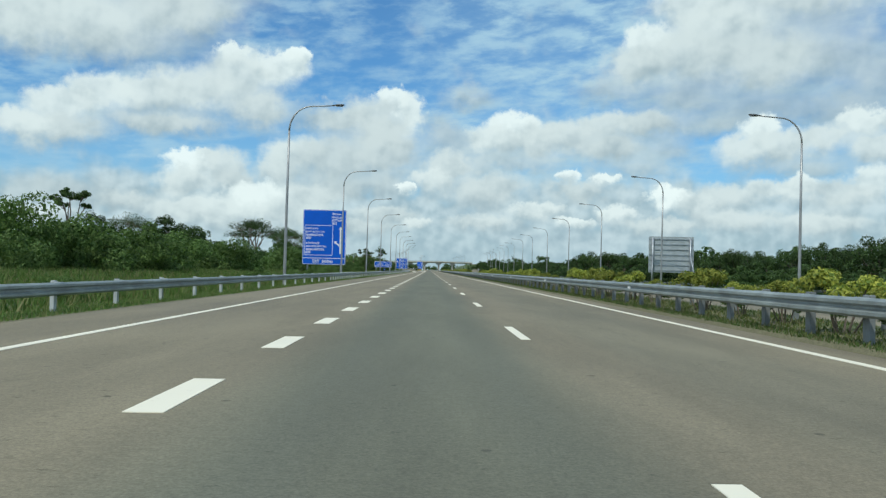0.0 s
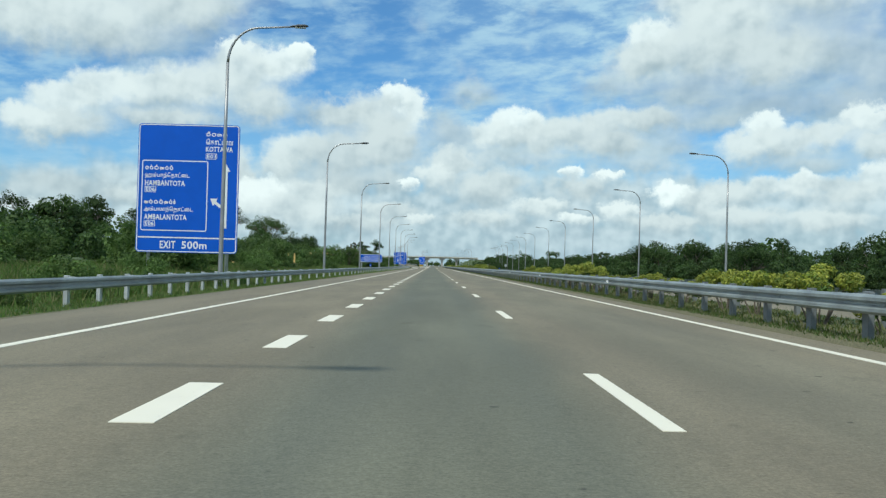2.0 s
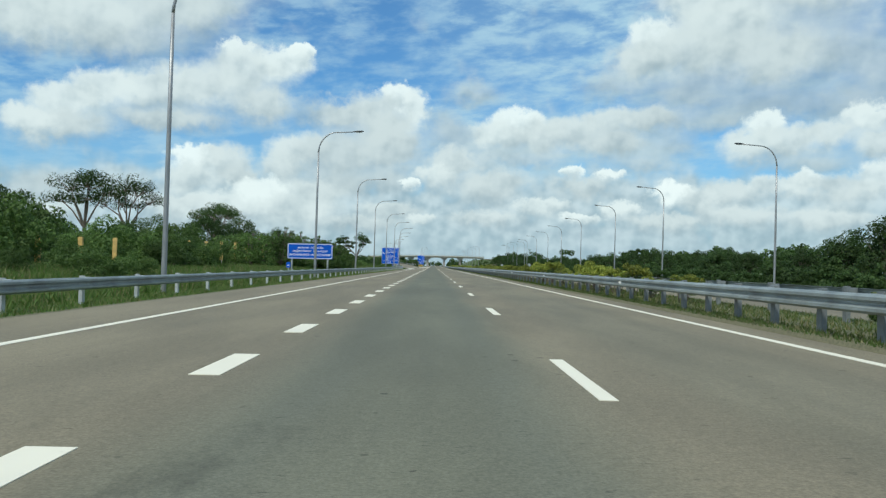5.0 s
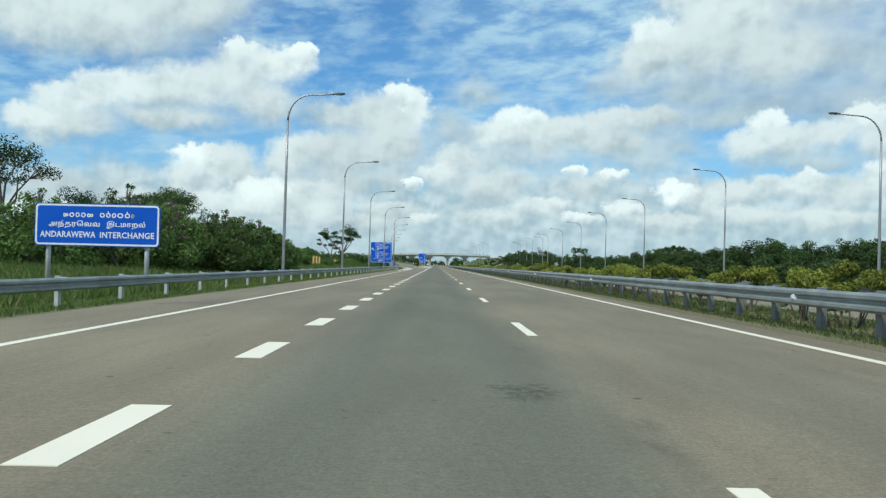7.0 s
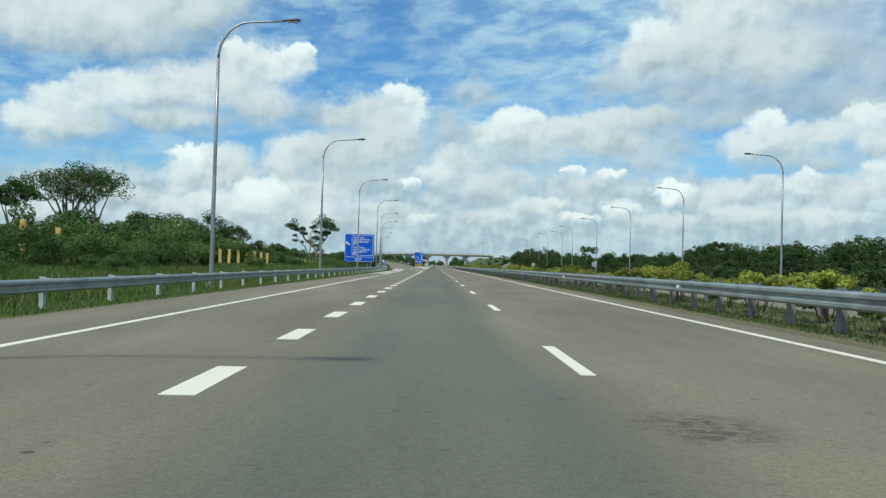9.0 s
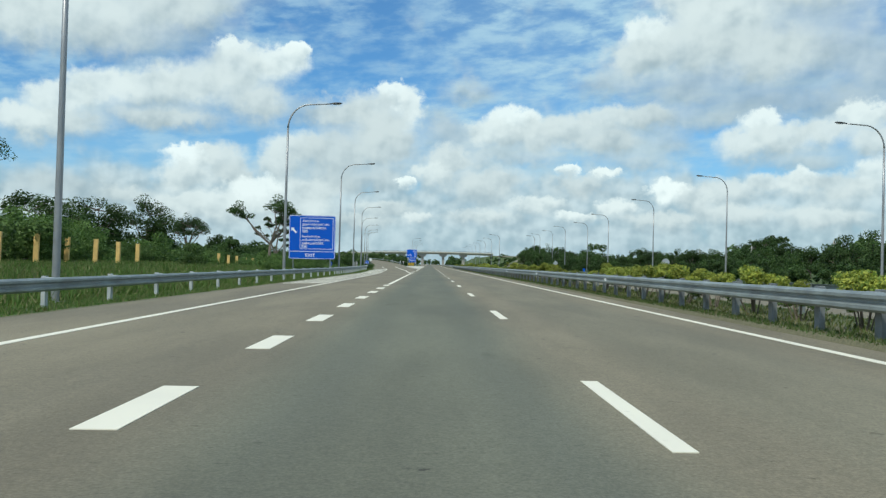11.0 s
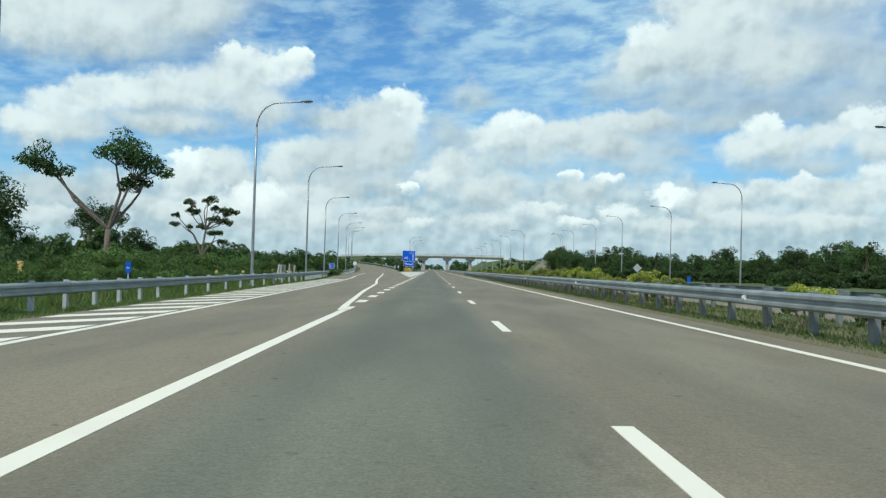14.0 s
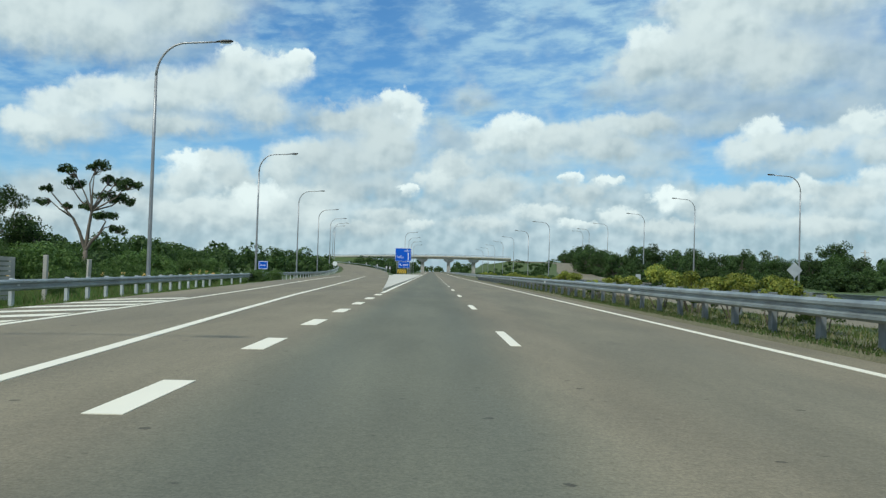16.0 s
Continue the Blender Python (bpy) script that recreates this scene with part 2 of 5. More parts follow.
def asphalt_build(t, bsdf):
    p = place(t)
    x = t.node("ShaderNodeSeparateXYZ", {0: p}).outputs[0]
    stone = t.noise(p, 38, 3, 0.75).outputs[0]
    speck = t.noise(p, 11, 4, 0.7).outputs[0]
    blotch = t.noise(t.vec("MULTIPLY", p, (0.9, 0.16, 1)).outputs[0], 0.7, 6, 0.65).outputs[0]
    patch = t.noise(t.vec("MULTIPLY", p, (1.0, 0.30, 1)).outputs[0], 0.22, 5, 0.62).outputs[0]
    # the driven middle of the lane is greyer and darker than the brown, dusty rest
    wander = t.math("ADD", x, t.math("MULTIPLY", t.math("SUBTRACT", patch, 0.5), 1.1))
    lane1 = t.math("MULTIPLY", t.ramp(wander, -2.3, -1.1), t.ramp(wander, 1.7, 0.6))
    lane2 = t.math("MULTIPLY", t.ramp(wander, 2.0, 2.8, 0, 0.30), t.ramp(wander, 5.0, 4.0))
    worn = t.math("ADD", lane1, lane2)
    base = t.mix(worn, (0.198, 0.172, 0.118, 1), (0.138, 0.139, 0.100, 1))
    wheel = t.math("ADD", t.ramp(t.math("ABSOLUTE", t.math("SUBTRACT", wander, -1.0)), 0.5, 0.05), t.ramp(t.math("ABSOLUTE", t.math("SUBTRACT", wander, 0.65)), 0.5, 0.05))
    base = t.mix(t.math("MULTIPLY", t.math("MULTIPLY", wheel, t.ramp(blotch, 0.3, 0.65)), 0.42), base, (0.102, 0.108, 0.085, 1))
    k = t.math("MULTIPLY", t.ramp(blotch, 0.3, 0.7, 0.84, 1.13), t.ramp(patch, 0.3, 0.7, 0.88, 1.10))
    k = t.math("MULTIPLY", k, t.ramp(stone, 0.25, 0.75, 0.74, 1.26))
    k = t.math("MULTIPLY", k, t.ramp(speck, 0.3, 0.7, 0.90, 1.10))
    # small dark scuffs and pits, and a few larger stains
    pits = t.noise(t.vec("MULTIPLY", p, (1.1, 2.6, 1)).outputs[0], 3.6, 5, 0.74).outputs[0]
    k = t.math("MULTIPLY", k, t.ramp(pits, 0.615, 0.70, 1.0, 0.50))
    stain = t.noise(t.vec("MULTIPLY", p, (0.55, 0.22, 1)).outputs[0], 1.0, 5, 0.7).outputs[0]
    k = t.math("MULTIPLY", k, t.ramp(stain, 0.62, 0.74, 1.0, 0.72))
    chip = t.node("ShaderNodeTexVoronoi", {"Vector": t.vec("ADD", p, t.vec("MULTIPLY", t.noise(p, 9, 3, 0.6).outputs["Color"], (0.10, 0.10, 0)).outputs[0]).outputs[0], "Scale": 3.0})
    pick = t.node("ShaderNodeSeparateXYZ", {0: chip.outputs["Color"]})
    size = t.math("MULTIPLY", t.ramp(pick.outputs[0], 0.45, 1.0), 0.13)
    spot = t.ramp(t.math("SUBTRACT", chip.outputs["Distance"], size), 0.02, -0.03)
    k = t.math("MULTIPLY", k, t.math("SUBTRACT", 1.0, t.math("MULTIPLY", spot, t.ramp(pick.outputs[1], 0.0, 1.0, 0.20, 0.62))))
    warp = t.vec("MULTIPLY", t.vec("SUBTRACT", t.noise(p, 3.5, 5, 0.7).outputs["Color"], (0.5, 0.5, 0.5)).outputs[0], (0.9, 0.9, 0)).outputs[0]
    bent = t.vec("ADD", p, warp).outputs[0]
    dark = None
    for x0, y0, rx, ry in STAINS:
        d = t.node("ShaderNodeVectorMath", {0: bent, 1: (1 / rx, 1 / ry, 0), 2: (-x0 / rx, -y0 / ry, 0)}, operation="MULTIPLY_ADD").outputs[0]
        v = t.ramp(t.vec("LENGTH", d).outputs["Value"], 1.15, 0.35)
        dark = v if dark is None else t.math("MAXIMUM", dark, v)
    rough = t.ramp(t.noise(p, 7, 4, 0.7).outputs[0], 0.38, 0.60)
    k = t.math("MULTIPLY", k, t.math("SUBTRACT", 1.0, t.math("MULTIPLY", t.math("MULTIPLY", dark, rough), 0.60)))
    col = t.vec("MULTIPLY", base, t.node("ShaderNodeCombineXYZ", {0: k, 1: k, 2: k}).outputs[0]).outputs[0]
    put(t, bsdf, Base_Color=col, Roughness=t.ramp(patch, 0.3, 0.7, 0.80, 0.93))
    bump(t, bsdf, stone, 0.3, 0.008)


def paint_build(t, bsdf):
    p = place(t)
    worn = t.noise(p, 9, 6, 0.75).outputs[0]
    big = t.noise(p, 0.8, 3, 0.5).outputs[0]
    col = t.mix(t.ramp(worn, 0.58, 0.80, 0, 0.55), (0.80, 0.76, 0.63, 1), (0.42, 0.39, 0.30, 1))
    col = t.mix(t.ramp(big, 0.4, 0.8, 0, 0.18), col, (0.55, 0.52, 0.46, 1))
    put(t, bsdf, Base_Color=col, Roughness=0.6)
    bump(t, bsdf, worn, 0.2, 0.004)


def ground_build(t, bsdf):
    p = place(t)
    n = t.noise(p, 0.35, 6, 0.65).outputs[0]
    f = t.noise(p, 6, 5, 0.7).outputs[0]
    g = t.mix(t.ramp(f, 0.3, 0.7), (0.036, 0.064, 0.016, 1), (0.086, 0.126, 0.032, 1))
    col = t.mix(t.ramp(n, 0.58, 0.74), g, (0.19, 0.155, 0.095, 1))
    # bare, dusty soil beside the paving
    x = t.node("ShaderNodeSeparateXYZ", {0: p}).outputs[0]
    x = t.math("ADD", x, t.math("MULTIPLY", t.math("SUBTRACT", t.noise(p, 1.3, 4, 0.65).outputs[0], 0.5), 1.3))
    bare = t.math("MULTIPLY", t.ramp(x, -8.2, -7.8), t.ramp(x, 10.0, 6.6))
    col = t.mix(t.math("MULTIPLY", bare, 0.75), col, t.mix(t.ramp(t.noise(p, 24, 4, 0.7).outputs[0], 0.35, 0.65), (0.115, 0.098, 0.060, 1), (0.20, 0.175, 0.115, 1)))
    put(t, bsdf, Base_Color=col, Roughness=0.95)
    bump(t, bsdf, f, 0.5, 0.04)


def leaf_material(name, dark, light, third=None, thin=0.3):
    m = bpy.data.materials.new(name)
    m.use_nodes = True
    t = Tree(m.node_tree)
    g = t.node("ShaderNodeNewGeometry")
    r = g.outputs["Random Per Island"]
    o = t.node("ShaderNodeObjectInfo").outputs["Random"]
    col = t.mix(r, (*dark, 1), (*light, 1))
    if third:
        col = t.mix(t.ramp(r, 0.70, 0.76), col, (*third, 1))
    k = t.ramp(o, 0, 1, 0.72, 1.25)
    n = t.noise(g.outputs["Position"], 1.1, 3, 0.6).outputs[0]
    k = t.math("MULTIPLY", k, t.ramp(n, 0.3, 0.7, 0.75, 1.2))
    col = t.vec("MULTIPLY", col, t.node("ShaderNodeCombineXYZ", {0: k, 1: k, 2: k}).outputs[0]).outputs[0]
    bsdf = t.node("ShaderNodeBsdfPrincipled", {"Base Color": col, "Roughness": 0.6, "Specular IOR Level": 0.2})
    through_light = t.node("ShaderNodeBsdfTranslucent", {"Color": t.vec("MULTIPLY", col, (1.15, 1.25, 0.8)).outputs[0]})
    both = t.node("ShaderNodeMixShader", {0: thin, 1: bsdf.outputs[0], 2: through_light.outputs[0]})
    t.node("ShaderNodeOutputMaterial", {0: both.outputs[0]})
    return m


ASPHALT = material("asphalt", asphalt_build)
PAINT = material("road_paint", paint_build)
GROUND = material("verge_ground", ground_build)
STEEL = plain("galvanised_steel", (0.36, 0.39, 0.42), 0.45, 0.55, 0.2, 2.5, 0.05, 25)
RAIL = plain("weathered_galvanised_rail", (0.275, 0.31, 0.31), 0.5, 0.30, 0.3, 1.2, 0.05, 20)
POST = plain("zinc_post", (0.50, 0.53, 0.54), 0.55, 0.2, 0.15, 3, 0.05, 30)
# duller zinc for the median posts, darkened further: the beam's shade is in the colour
DULLSHADED = plain("dull_shaded_zinc_post", (0.20, 0.22, 0.225), 0.6, 0.2, 0.25, 3, 0.05, 30)
LAMPMETAL = plain("lamp_metal", (0.34, 0.35, 0.36), 0.45, 0.5, 0.12, 1.5)
LAMPHEAD = plain("lamp_head", (0.10, 0.105, 0.11), 0.5, 0.3, 0.15, 6)
LENS = plain("lamp_lens", (0.55, 0.56, 0.55), 0.2, 0.0, 0.1, 6)
BLUE = plain("sign_blue", (0.003, 0.100, 0.58), 0.6, 0.0, 0.06, 1.2)
for node in BLUE.node_tree.nodes:
    if node.type == "BSDF_PRINCIPLED":
        node.inputs["Specular IOR Level"].default_value = 0.2
WHITE = plain("sign_white", (0.80, 0.82, 0.82), 0.45, 0.0, 0.05, 3)
ALU = plain("sheet_aluminium", (0.42, 0.46, 0.48), 0.5, 0.35, 0.12, 2)
CONCRETE = plain("concrete", (0.40, 0.385, 0.35), 0.85, 0.0, 0.22, 1.1, 0.3, 18)
PALECONC = plain("pale_paving", (0.52, 0.50, 0.44), 0.85, 0.0, 0.15, 0.8, 0.2, 18)
YELLOW = plain("yellow_post_paint", (0.68, 0.46, 0.16), 0.75, 0.0, 0.2, 2.5, 0.1, 30)
REFLECT = plain("white_reflector", (0.85, 0.87, 0.88), 0.25, 0.0, 0.04, 8)
BLACK = plain("black_paint", (0.02, 0.02, 0.022), 0.5, 0.0, 0.2, 5)
HAZARD = plain("hazard_yellow", (0.75, 0.50, 0.04), 0.5, 0.0, 0.08, 4)
BARK = plain("bark", (0.15, 0.125, 0.10), 0.9, 0.0, 0.35, 5, 0.8, 25)
LEAF = leaf_material("scrub_leaf", (0.048, 0.094, 0.026), (0.136, 0.216, 0.064))
LEAFDARK = leaf_material("tree_leaf", (0.024, 0.050, 0.0165), (0.077, 0.130, 0.040))
LEAFYELLOW = leaf_material("yellow_shrub_leaf", (0.20, 0.235, 0.045), (0.44, 0.44, 0.085), (0.13, 0.19, 0.04))
GRASSDRY = leaf_material("dry_grass_blade", (0.060, 0.090, 0.024), (0.14, 0.175, 0.055), (0.23, 0.21, 0.11))
GRASS = leaf_material("grass_blade", (0.068, 0.128, 0.030), (0.145, 0.228, 0.060), (0.20, 0.20, 0.09))


# ---- mesh helpers ----
def mesh_of(name, verts, faces, mat):
    me = bpy.data.meshes.new(name)
    me.from_pydata([tuple(v) for v in verts], [], [tuple(f) for f in faces])
    if mat:
        me.materials.append(mat)
    me.update()
    return me


def part(name, bm, mat=None, parent=None, label=""):
    """Links a bmesh as one mesh object, under a thing or a part."""
    if isinstance(bm, bmesh.types.BMesh):
        me = bpy.data.meshes.new(name)
        bmesh.ops.recalc_face_normals(bm, faces=bm.faces)
        bm.to_mesh(me)
        bm.free()
        me.materials.append(mat)
    else:
        me = bm
    ob = new(name, me)
    ob.parent = parent
    if label:
        ob["label"] = label
    return ob


def empty(name, at=(0, 0, 0), rz=0.0):
    ob = new(name)
    ob.matrix_basis = pose(*at, 0, 0, rz)
    return ob


def box(bm, x0, x1, y0, y1, z0, z1, bev=0.0):
    r = bmesh.ops.create_cube(bm, size=1.0)
    for v in r["verts"]:
        v.co = Vector(((x0 + x1) / 2 + v.co.x * (x1 - x0), (y0 + y1) / 2 + v.co.y * (y1 - y0), (z0 + z1) / 2 + v.co.z * (z1 - z0)))
    if bev:
        edges = list({e for v in r["verts"] for e in v.link_edges})
        bmesh.ops.bevel(bm, geom=edges, offset=bev, segments=2, affect="EDGES", profile=0.6)
    return bm


def boxed(x0, x1, y0, y1, z0, z1, bev=0.0):
    return box(bmesh.new(), x0, x1, y0, y1, z0, z1, bev)


def tube(bm, points, radii, sides=8, cap=True):
    """A round bar along points, with a radius at each."""
    rings = []
    pts = [Vector(p) for p in points]
    for i, p in enumerate(pts):
        d = (pts[min(i + 1, len(pts) - 1)] - pts[max(i - 1, 0)]).normalized()
        side = d.cross(Vector((0, 1, 0)) if abs(d.y) < 0.9 else Vector((1, 0, 0))).normalized()
        up = side.cross(d)
        rings.append([bm.verts.new(p + (side * math.cos(a) + up * math.sin(a)) * radii[i]) for a in [2 * math.pi * k / sides for k in range(sides)]])
    for a, b in zip(rings, rings[1:]):
        for k in range(sides):
            bm.faces.new((a[k], a[(k + 1) % sides], b[(k + 1) % sides], b[k]))
    if cap:
        bm.faces.new(rings[0][::-1])
        bm.faces.new(rings[-1])
    return bm


def smooth(ob):
    for p in ob.data.polygons:
        p.use_smooth = True
    return ob


def lerp(table, y):
    return float(np.interp(y, [a for a, _ in table], [b for _, b in table]))


# ---- plan ----
# left edge of the paving and its height, along the exit lane and the ramp: y, value
PAVE_L = ((-60, -7.5), (350, -7.5), (385, -7.55), (400, -8.0), (420, -8.95), (446, -9.9), (461, -11.0), (501, -13.9), (540, -16.2), (578, -18.4), (616, -21.0), (654, -24.5), (700, -30), (760, -40), (830, -58))
RAMP_R = ((455, -2.1), (462, -2.35), (497, -4.0), (560, -7.0), (622, -10.4), (654, -14.0), (700, -20.5), (760, -31), (830, -49))
RAMP_Z = ((455, 0.0), (560, 0.0), (585, 0.12), (616, 0.5), (654, 1.1), (700, 2.0), (760, 3.0), (830, 4.4))
LEFT_LINE = ((-60, -5.34), (356, -5.36), (381, -5.45), (395, -5.8), (408, -6.28), (421, -6.65), (441, -7.45), (461, -8.6), (501, -11.5), (540, -13.8), (578, -16.1), (616, -18.8))
EXIT_LINE = ((391, -2.2), (395, -2.42), (410, -3.14), (428.8, -3.80), (440.4, -4.56), (455, -5.44), (479, -6.6), (514, -8.4), (560, -11.0), (600, -13.9))
OPP_R = ((-60, 21.5), (94, 22.5), (171, 24.6), (283, 27.0), (431, 31.4), (514, 35.0), (560, 36.5))
ORAMP_L = ((520, 23), (560, 25), (600, 28), (640, 33), (700, 42), (760, 51), (800, 54.5), (840, 54), (880, 49), (905, 43))
ORAMP_Z = ((520, 0.0), (560, 0.2), (600, 0.8), (640, 1.8), (700, 3.8), (760, 5.4), (800, 6.2), (840, 6.9), (880, 7.7), (905, 8.2))
BRIDGE_Y = 920


# fall and rise of the left verge: distance from the paving, height
# hollow beyond the verge near the exit: y, depth
DIP = ((375, 0.0), (430, 1.0), (520, 1.7), (585, 1.2), (640, 0.0))
GRADE = ((0, -0.03), (1.3, -0.13), (4, -0.22), (9, 0.3), (25, 0.75), (60, 0.9))


def ground_height(x, y):
    """Verges dip beside the paving and rise a little to the scrub; banks carry the ramps and the bridge ends."""
    z = -0.12
    left = lerp(PAVE_L, y)
    if x < left - 0.25:
        d = left - 0.25 - x
        z = lerp(GRADE, d) - lerp(DIP, y) * min(1.0, d / 14)
    elif 6.15 < x < 9.8:
        z = 0.07
    elif x > lerp(OPP_R, y) + 1 and y < 560:
        z = -0.1 + min(0.02 * (x - lerp(OPP_R, y)), 1.0)
    if y > 540:
        for edge_l, edge_r, height in ((PAVE_L, RAMP_R, RAMP_Z), (ORAMP_L, None, ORAMP_Z)):
            a = lerp(edge_l, y)
            b = lerp(edge_r, y) if edge_r else a + 8
            h = lerp(height, y)
            out = max(a - 0.8 - x, x - b - 0.8, 0)
            if h > 0.1:
                z = max(z, h - 0.1 - 0.5 * out)
            if edge_r and a <= x <= b:
                z = h - 0.2
    if y > 860:
        over = max(abs(y - BRIDGE_Y) - 8, 0)
        if x < -22 or x > 33:
            into = (-22 - x) if x < -22 else (x - 33)
            z = max(z, min(8.3, 0.7 * into) - 0.5 * over)
    return z


# ---- ground ----
def build_ground():
    xs = [-2500, -1200, -500, -250, -140, -90, -70, -55, -45, -38, -32, -28, -24, -21, -18.5, -16, -14.5, -13, -11.8, -10.8, -9.9, -9.0, -8.3, -7.8, -7.0, -3, 2, 5.5, 6.1, 6.2, 7.2, 8.2, 9.2, 9.75, 9.9, 14, 19, 21.5, 24, 27, 30, 33, 36, 40, 46, 53, 60, 70, 80, 100, 140, 250, 500, 1200, 2500]
    ys = [-2500, -1000, -300, -120, -60] + [-40 + 9 * k for k in range(110)] + [970, 1010, 1080, 1200, 1500, 2500]
    verts, faces = [], []
    for y in ys:
        for x in xs:
            on = -300 < x < 300 and -100 < y < 1100
            z = ground_height(x, y) if on else (0.85 if abs(x) > 200 else -0.12)
            if on and (x < -10 or x > 36):
                z += 0.12 * noise.noise(Vector((x * 0.3, y * 0.3, 0)))
            verts.append((x, y, z))
    n = len(xs)
    for j in range(len(ys) - 1):
        for i in range(n - 1):
            a = j * n + i
            faces.append((a, a + 1, a + n + 1, a + n))
    ob = part("ground", mesh_of("ground", verts, faces, GROUND))
    return tagged(smooth(ob), "grassy earth verges and scrubland ground", "ground", kind="structure")


build_ground()


def strip(name, left, right, ys, z, mat, thick=0.3):
    """A paved strip between two edges given as functions of y, with thickness."""
    verts, faces = [], []
    for y in ys:
        a, b, h = left(y), right(y), z(y)
        verts += [(a, y, h), (b, y, h), (b, y, h - thick), (a, y, h - thick)]
    for j in range(len(ys) - 1):
        for k in range(4):
            faces.append((4 * j + k, 4 * j + 4 + k, 4 * j + 4 + (k + 1) % 4, 4 * j + (k + 1) % 4))
    faces += [(0, 1, 2, 3), tuple(4 * (len(ys) - 1) + k for k in (3, 2, 1, 0))]
    me = mesh_of(name, verts, faces, mat)
    bm = bmesh.new()
    bm.from_mesh(me)
    bmesh.ops.recalc_face_normals(bm, faces=bm.faces)
    bm.to_mesh(me)
    bm.free()
    return part(name, me, mat)


far_z = lambda y: 0.0 if y < 570 else 0.0012 * (y - 570)
ROAD_YS = [-60, 0, 100, 200, 300, 350, 370, 385, 400, 420, 433, 446, 461, 480, 501, 520, 540, 560]
road = strip("road", lambda y: lerp(PAVE_L, y), lambda y: 6.35, ROAD_YS, lambda y: 0.0, ASPHALT)
tagged(road, "worn grey-brown asphalt expressway carriageway", "road", kind="structure")
road_far = strip("road", lambda y: lerp(((560, -7.0), (622, -5.2), (1300, -5.2)), y), lambda y: 6.35, [560, 570, 622, 700, 900, 1300], far_z, ASPHALT)
tagged(road_far, "grey asphalt carriageway running under the bridge", "road", kind="structure")
ramp_ys = [560, 578, 600, 616, 635, 654, 676, 700, 730, 760, 795, 830]
ramp = strip("road", lambda y: lerp(PAVE_L, y), lambda y: lerp(RAMP_R, y), ramp_ys, lambda y: lerp(RAMP_Z, y), ASPHALT)
tagged(ramp, "asphalt exit ramp climbing and bending away", "road", kind="structure")
opposite = strip("road", lambda y: 9.7, lambda y: lerp(OPP_R, y), [-60, 94, 171, 283, 431, 514, 540], lambda y: -0.02, ASPHALT)
tagged(opposite, "asphalt carriageway of the opposite direction", "road", kind="structure")
opp_far = strip("road", lambda y: 9.7, lambda y: lerp(((540, 35.8), (575, 22.5), (1300, 22.5)), y), [540, 570, 575, 700, 900, 1300], lambda y: -0.02 + far_z(y), ASPHALT)
tagged(opp_far, "asphalt carriageway of the opposite direction", "road", kind="structure")
oramp = strip("road", lambda y: lerp(ORAMP_L, y), lambda y: lerp(ORAMP_L, y) + 8, [541, 560, 580, 600, 620, 640, 670, 700, 730, 760, 780, 800, 820, 840, 860, 880, 905], lambda y: lerp(ORAMP_Z, y) + 0.02, ASPHALT)
tagged(oramp, "pale asphalt slip road climbing to the bridge", "road", kind="structure")


# ---- road markings ----
def slab_mesh(w, l, h=0.006):
    return mesh_of("marking", [(-w / 2, 0, 0), (w / 2, 0, 0), (w / 2, l, 0), (-w / 2, l, 0), (-w / 2, 0, h), (w / 2, 0, h), (w / 2, l, h), (-w / 2, l, h)],
                   [(4, 5, 6, 7), (0, 4, 7, 3), (1, 2, 6, 5), (0, 1, 5, 4), (3, 7, 6, 2)], PAINT)


def marking(me, x, y, parent, z=0.0):
    ob = part("dash", me, PAINT, parent)
    ob.location = (x, y, z)
    return ob


lane_marks = tagged(empty("lane_marking"), "white broken lane line on grey asphalt", "road marking", kind="structure")
lane_dash = slab_mesh(0.16, 3.0)
for k in range(-1, 72):
    y = 13.38 + 12 * k
    marking(lane_dash, 1.43, y, lane_marks, far_z(y))
exit_marks = tagged(empty("exit_lane_marking"), "broad white broken line beside the exit lane", "road marking", kind="structure")
exit_dash = slab_mesh(0.30, 1.86)
for k in range(-1, 91):
    y = 6.17 + 5.01 * k
    if y < 337.5 or y > 390:
        marking(exit_dash, -2.2, y, exit_marks)


def line(name, xs, w, y0, y1, z, label, step=10.0):
    """A continuous painted line whose place across the road is a function of y."""
    ys = [y0 + (y1 - y0) * k / max(1, round((y1 - y0) / step)) for k in range(max(1, round((y1 - y0) / step)) + 1)]
    ob = strip(name, lambda y: xs(y) - w / 2, lambda y: xs(y) + w / 2, ys, lambda y: z(y) + 0.006, PAINT, 0.012)
    return tagged(ob, label, "road marking", kind="structure")


line("edge_line_right", lambda y: 5.4, 0.16, -40, 900, far_z, "continuous white edge line beside the median", 10)
line("edge_line_left", lambda y: lerp(LEFT_LINE, y), 0.16, -40, 558, lambda y: 0.0, "continuous white edge line of the exit lane")
line("exit_line", lambda y: -2.17, 0.20, 339.7, 392.3, lambda y: 0.0, "broad continuous white line of the exit lane", 60)
line("exit_line", lambda y: lerp(EXIT_LINE, y), 0.19, 392.0, 558, lambda y: 0.004, "continuous white line bending into the exit ramp", 3)
line("gore_line", lambda y: lerp(((461, -2.2), (640, -2.3)), y), 0.20, 461, 640, far_z, "white line along the paved nose", 10)
line("edge_line_left_far", lambda y: -2.3, 0.16, 642, 900, far_z, "continuous white edge line past the exit", 10)
line("opposite_edge_line", lambda y: 10.4, 0.16, -40, 900, lambda y: -0.02 + far_z(y), "white edge line of the opposite carriageway", 10)
